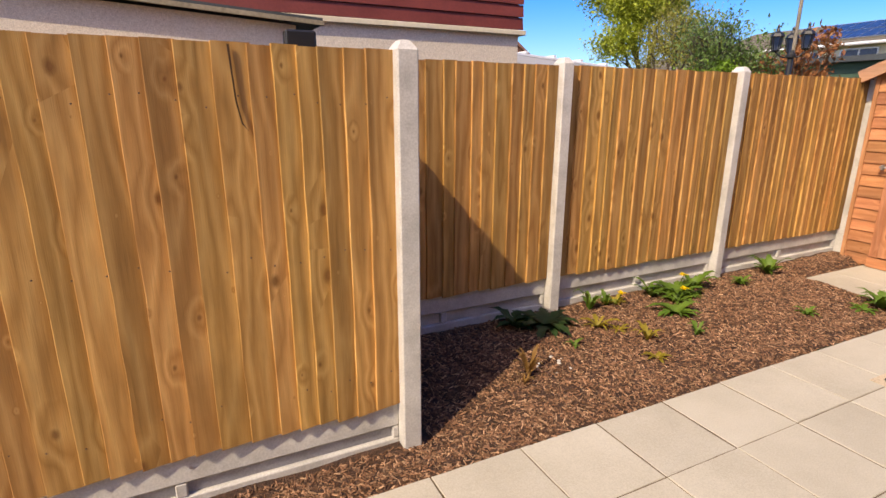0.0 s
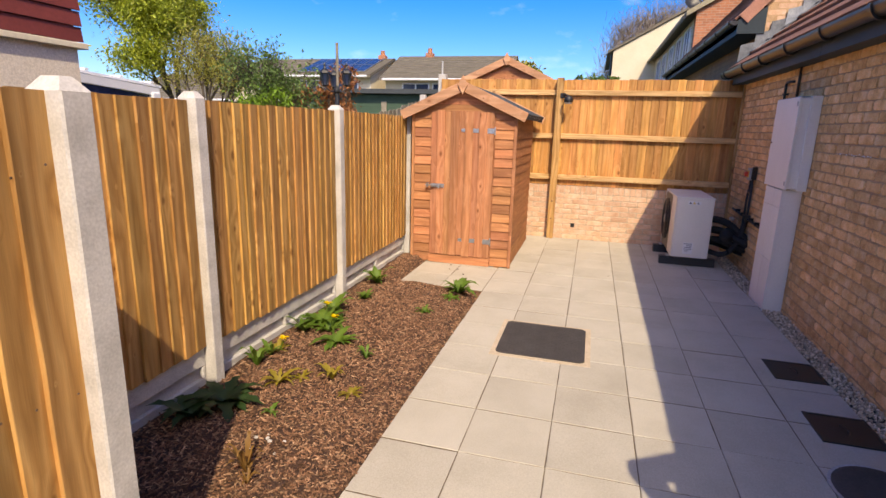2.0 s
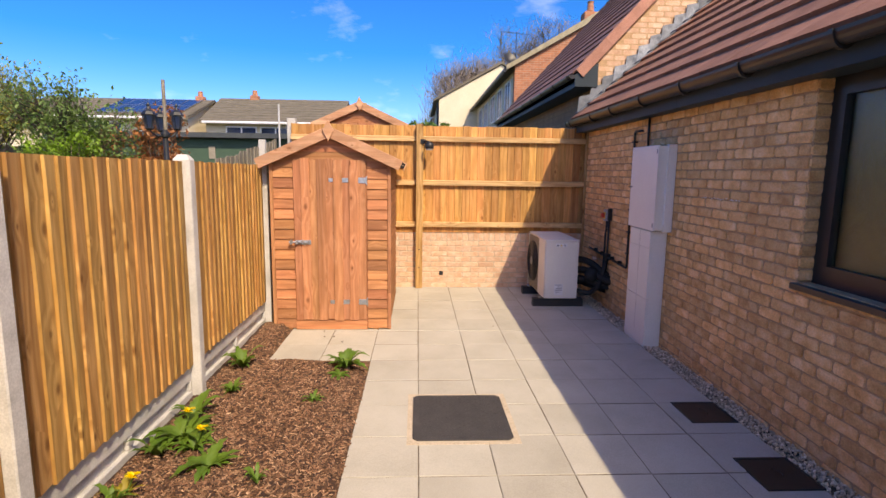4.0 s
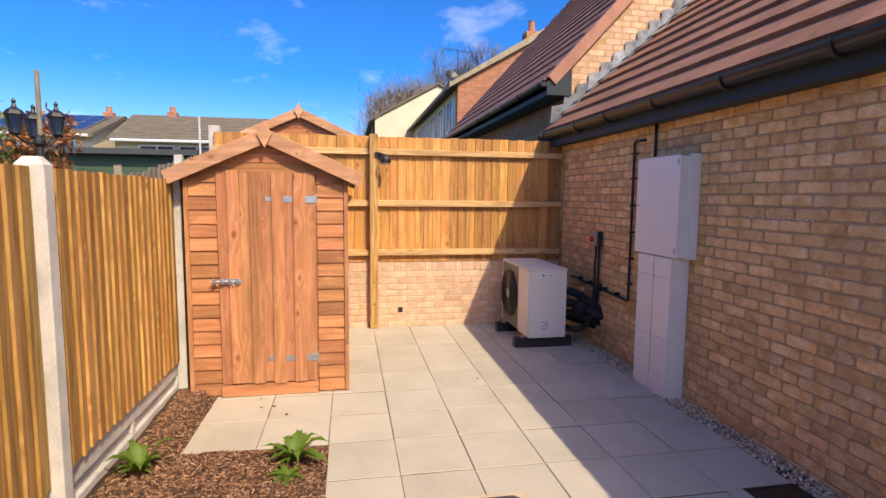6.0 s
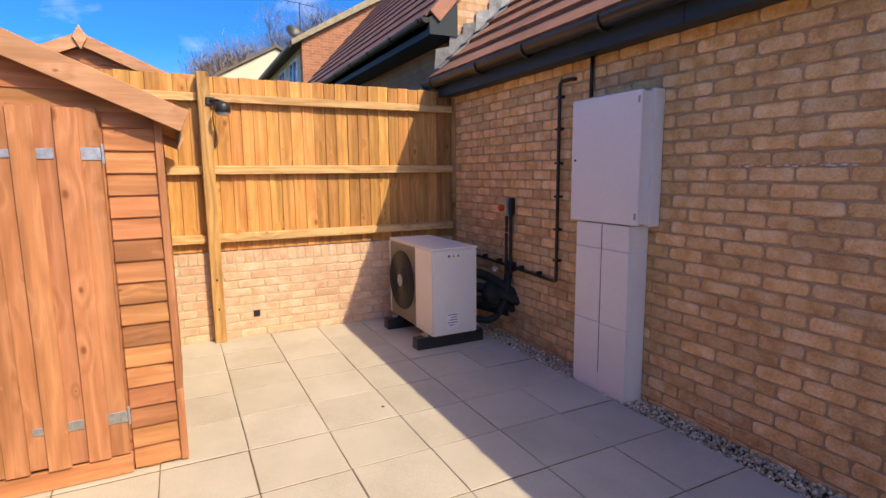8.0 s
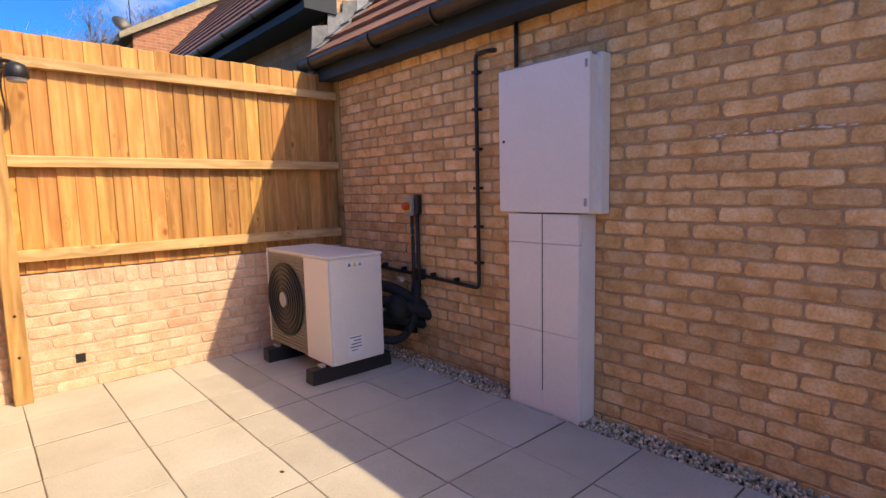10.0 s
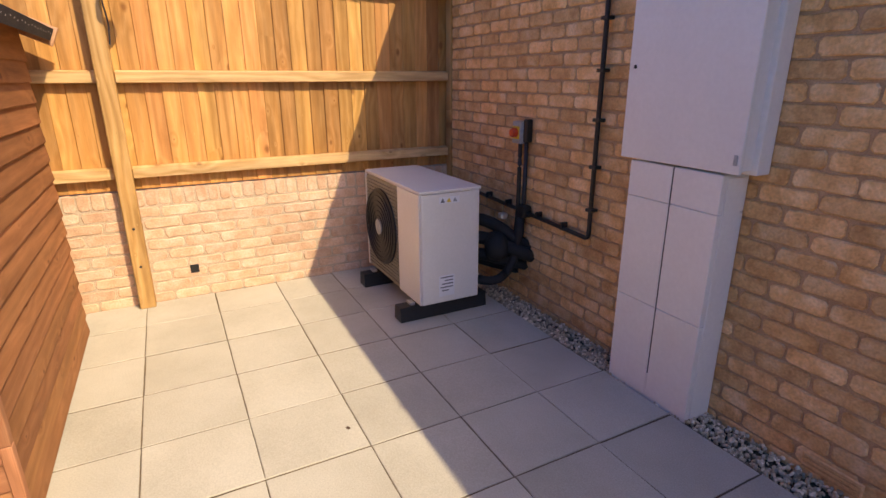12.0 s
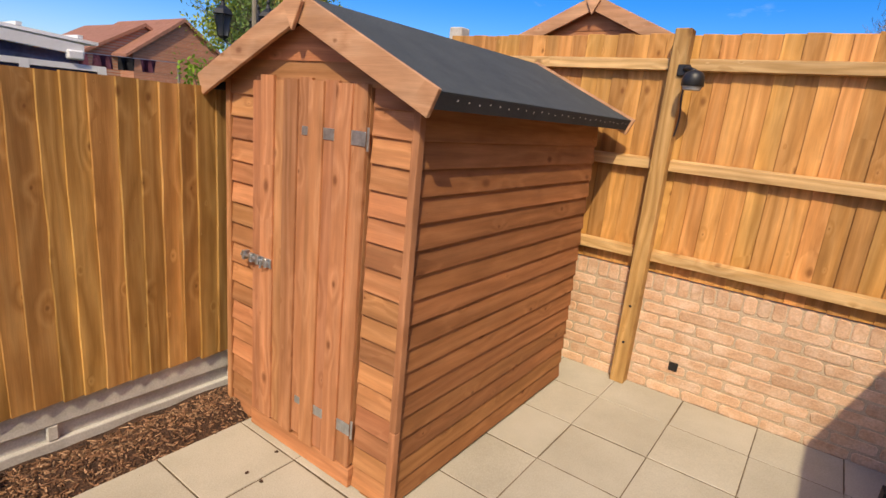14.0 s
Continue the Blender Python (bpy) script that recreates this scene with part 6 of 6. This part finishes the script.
tree((8.75, 6.5, -0.1), 3.1, 0.05, 5, 3300, 0.036, 0.10, TREE_LEAF, "small garden tree, gaps between its dark leaves", 41, sp=0.4)


def shrub(place, w, h, count, size, mat, label, seed):
    r = random.Random(seed)
    root = thing("shrub", pose(*place), label, "shrub")
    bm = bmesh.new()
    pts = []
    for k in range(26):
        a = r.uniform(0, 6.3)
        tip = Vector((w * math.cos(a) * r.uniform(0.1, 1), w * math.sin(a) * r.uniform(0.1, 0.7), h * r.uniform(0.6, 1.0)))
        mid = tip * 0.5 + Vector((0, 0, 0.08))
        limb(bm, Vector((0, 0, -0.05)), mid, 0.014, 0.009, 4)
        limb(bm, mid, tip, 0.009, 0.004, 4)
        pts += [mid, tip, tip, mid.lerp(tip, 0.5)]
    part("stems", bm, BARK, root)
    part("foliage", leaf_mesh(pts, r, count, 0.09, size, mat, "foliage"), None, root)
    return root


shrub((7.6, 5.98, 0), 0.50, 2.05, 3600, 0.035, SHRUB_LEAF, "bright green rounded shrub behind the fence", 51)
shrub((9.0, 5.38, 0), 0.60, 2.55, 2600, 0.05, RUST_LEAF, "rust-orange leaved shrub by the lamp", 53)
shrub((8.6, 5.95, 0), 0.30, 2.15, 700, 0.04, RUST_LEAF, "thin reddish shrub among the trees", 54)
for k, (x, y, h) in enumerate(((20.5, 3.0, 4.0), (22, 1.2, 3.55), (23, 0.3, 3.65))):
    shrub((x, y, 0), 0.8, h, 1500, 0.11, (OLIVE_LEAF, TREE_LEAF, TREE_LEAF)[k], "leafy shrub top far behind the back fence", 60 + k)
for k, (x, y, h) in enumerate(((40, -2.5, 9.6), (42, -6.0, 12.6), (41, -9.5, 13.0), (44, -4.2, 10.8))):
    tree((x, y, -0.1), h, 0.26, 6, 0, 0.1, 0.1, BARK, "bare winter tree with fine grey twigs", 70 + k, sp=0.34, first=0.26)

# ---- slabs, bricks and tiles ----
def slab_mesh(w, h, seed):
    """Cast slab with slightly ragged worn arrises."""
    r = random.Random(seed + 17)
    pts, n = [], 7
    for (ax, ay), (bx, by) in (((0, 0), (w, 0)), ((w, 0), (w, h)), ((w, h), (0, h)), ((0, h), (0, 0))):
        for i in range(n):
            t, inward = (i + (r.uniform(-0.3, 0.3) if i else 0)) / n, r.uniform(0.0, 0.0020)
            dx, dy = bx - ax, by - ay
            L = math.hypot(dx, dy)
            pts.append((ax + dx * t - dy / L * inward, ay + dy * t + dx / L * inward))
    bm = bmesh.new()
    cx, cy = w / 2, h / 2
    rings = [[bm.verts.new((cx + (a - cx) * f, cy + (b - cy) * f, z)) for a, b in pts] for f, z in ((1.0, -0.03), (1.0, -0.003), (0.988, 0.0))]
    k = len(pts)
    for a, b in zip(rings, rings[1:]):
        for i in range(k):
            bm.faces.new((a[i], a[(i + 1) % k], b[(i + 1) % k], b[i]))
    bm.faces.new(rings[-1])
    return to_mesh("slab", bm, SLAB)


slab_cache = {}
COLS = [1.61, 1.19, 0.755, 0.32, -0.115, -0.55, -0.985]
ROWS_X = [7.60, 7.205, 6.77, 6.335, 5.90, 5.465, 5.03, 4.595, 4.14, 3.69, 3.235, 2.79]
while ROWS_X[-1] > -3.5:
    ROWS_X.append(ROWS_X[-1] - 0.435)


def lay(x0, x1, y0, y1):
    key = (round(x1 - x0, 3), round(y1 - y0, 3), rng.randrange(5))
    if key not in slab_cache:
        slab_cache[key] = slab_mesh(key[0] - 0.007, key[1] - 0.003, key[2])
    part("slab", slab_cache[key], None, paving, m=pose(x0 + 0.0035 + rng.uniform(-0.001, 0.001), y0 + 0.0018 + rng.uniform(-0.001, 0.001), rng.uniform(-0.0025, 0.0025), rng.uniform(-0.12, 0.12), rng.uniform(-0.12, 0.12), 0))


for xa, xb in zip(ROWS_X[1:], ROWS_X):
    for yb, ya in zip(COLS, COLS[1:]):
        lay(xa, xb, ya, yb)
for ya, yb in ((1.61, 2.055), (2.055, 2.50)):
    for xa, xb in ((4.585, 5.03), (5.03, 5.465), (5.465, 5.90), (5.90, 6.335), (6.335, 6.77), (6.77, 7.205), (7.205, 7.60)):
        lay(xa, xb, ya, yb)

house_meshes = [brick_mesh(BL - JT, CO - JT, s, HOUSE_BRICK) for s in range(8)]
wall_meshes = [brick_mesh(BL - JT, CO - JT, 50 + s, YELLOW_BRICK) for s in range(8)]
cope_meshes = [brick_mesh(CO - JT, 0.107, 90 + s, YELLOW_BRICK) for s in range(5)]


def spans(a, b, holes):
    out = [(a, b)]
    for h0, h1 in holes:
        nxt = []
        for p, q in out:
            if q <= h0 or p >= h1:
                nxt.append((p, q))
            else:
                if p < h0:
                    nxt.append((p, h0))
                if q > h1:
                    nxt.append((h1, q))
        out = nxt
    return out


# brick ends in the window reveal
reveal_meshes = [brick_mesh(0.102, CO - JT, 130 + k, HOUSE_BRICK) for k in range(4)]
for k in range(17):
    zc = -0.06 + CO * (k + 13.5)
    if WIN_B < zc < WIN_T:
        part("brick", reveal_meshes[k % 4], None, wall_south, m=pose(WIN_R - 0.006, -0.055, zc, 0, 0, 90))
near_count = 0
far_v, far_f = [], []
course = 0
z = -0.06
while z < 2.24:
    u = WALL_START + (0.0 if course % 2 else BL / 2)
    while u < WALL_END:
        zc = z + CO / 2
        holes = [(WIN_L, WIN_R)] if WIN_B - 0.03 < zc < WIN_T else []
        for p, q in spans(u, min(u + BL, WALL_END), holes):
            if q - p < 0.03:
                continue
            me = rng.choice(house_meshes)
            mm = pose((p + q) / 2, rng.uniform(-0.0015, 0.002), zc + rng.uniform(-0.0015, 0.0015), 0, rng.uniform(-0.35, 0.35), rng.uniform(-0.5, 0.5)) @ Matrix.Diagonal(((q - p - JT) / (BL - JT), 1, 1, 1))
            if -0.55 < p < 2.1 and z > 0.30 and near_count < 300:
                near_count += 1
                part("brick", me, None, wall_south, m=mm)
            else:
                b = len(far_v)
                far_v += [mm @ v.co for v in me.vertices]
                far_f += [[b + i for i in poly.vertices] for poly in me.polygons]
        u += BL
    z += CO
    course += 1
me = bpy.data.meshes.new("brickwork")
me.from_pydata(far_v, [], far_f)
me.materials.append(HOUSE_BRICK_FAR)
ob = new("brickwork", me)
ob.parent = wall_south
tagged(ob, "buff brown bricks of the house wall", kind="stuff")

# low wall behind the patio
bm = bmesh.new()
add_box(bm, FLOOR_BACK + 0.004, FLOOR_BACK + 0.115, -1.3, 3.0, -0.15, 0.785)
wall_back = solid("wall_back", bm, PALE_MORTAR, "low yellow brick retaining wall with brick-on-edge coping", kind="structure")
TURN_W = pose(FLOOR_BACK, 0, 0, 0, 0, 90)
for c in range(9):
    zc = -0.012 + CO * (c + 0.5)
    y = -1.28 + (BL / 2 if c % 2 else 0)
    while y < 3.0:
        part("brick", rng.choice(wall_meshes), None, wall_back, m=TURN_W @ pose(y + BL / 2, rng.uniform(-0.0015, 0.002), zc + rng.uniform(-0.0015, 0.0015), 0, rng.uniform(-0.5, 0.5), rng.uniform(-0.6, 0.6)))
        y += BL
y = -1.28
while y < 3.0:
    part("coping_brick", rng.choice(cope_meshes), None, wall_back, m=TURN_W @ pose(y + CO / 2, rng.uniform(-0.001, 0.002), 0.735, 0, rng.uniform(-1, 1), rng.uniform(-0.6, 0.6)))
    y += CO
part("weep_hole", box_bm(-0.004, 0.0, -0.028, 0.028, -0.03, 0.03, 0.002), BLACK, wall_back, "small black weep hole insert", m=pose(FLOOR_BACK - 0.004, 0.86, 0.205))

# house roof tiles
TW, GAUGE = 0.33, 0.315
tile_v = [prism_bm([(0, 0.0), (0, 0.040), (-GAUGE - 0.06, 0.014), (-GAUGE - 0.06, -0.008)], TW - 0.004, "x", 0) for _ in range(1)]
tile_me = to_mesh("tile", tile_v[0], ROOF_TILE)
row = 0
while row < 15:
    u = WALL_START + 2.2 + (TW / 2 if row % 2 else 0)
    while u < WALL_END:
        w = min(TW, WALL_END - u) - 0.003
        loc = Matrix.Translation((u, 0.265 - row * GAUGE * math.cos(PITCH), EAVE_Z + 0.022 + row * GAUGE * math.sin(PITCH))) @ Matrix.Rotation(-PITCH, 4, "X")
        part("tile", tile_me, None, roof_ob, m=loc @ pose(0, 0, 0.0 + rng.uniform(0, 0.002), 1.8, 0, rng.uniform(-0.15, 0.15)) @ Matrix.Diagonal((w / (TW - 0.004), 1, 1, 1)))
        u += TW
    row += 1
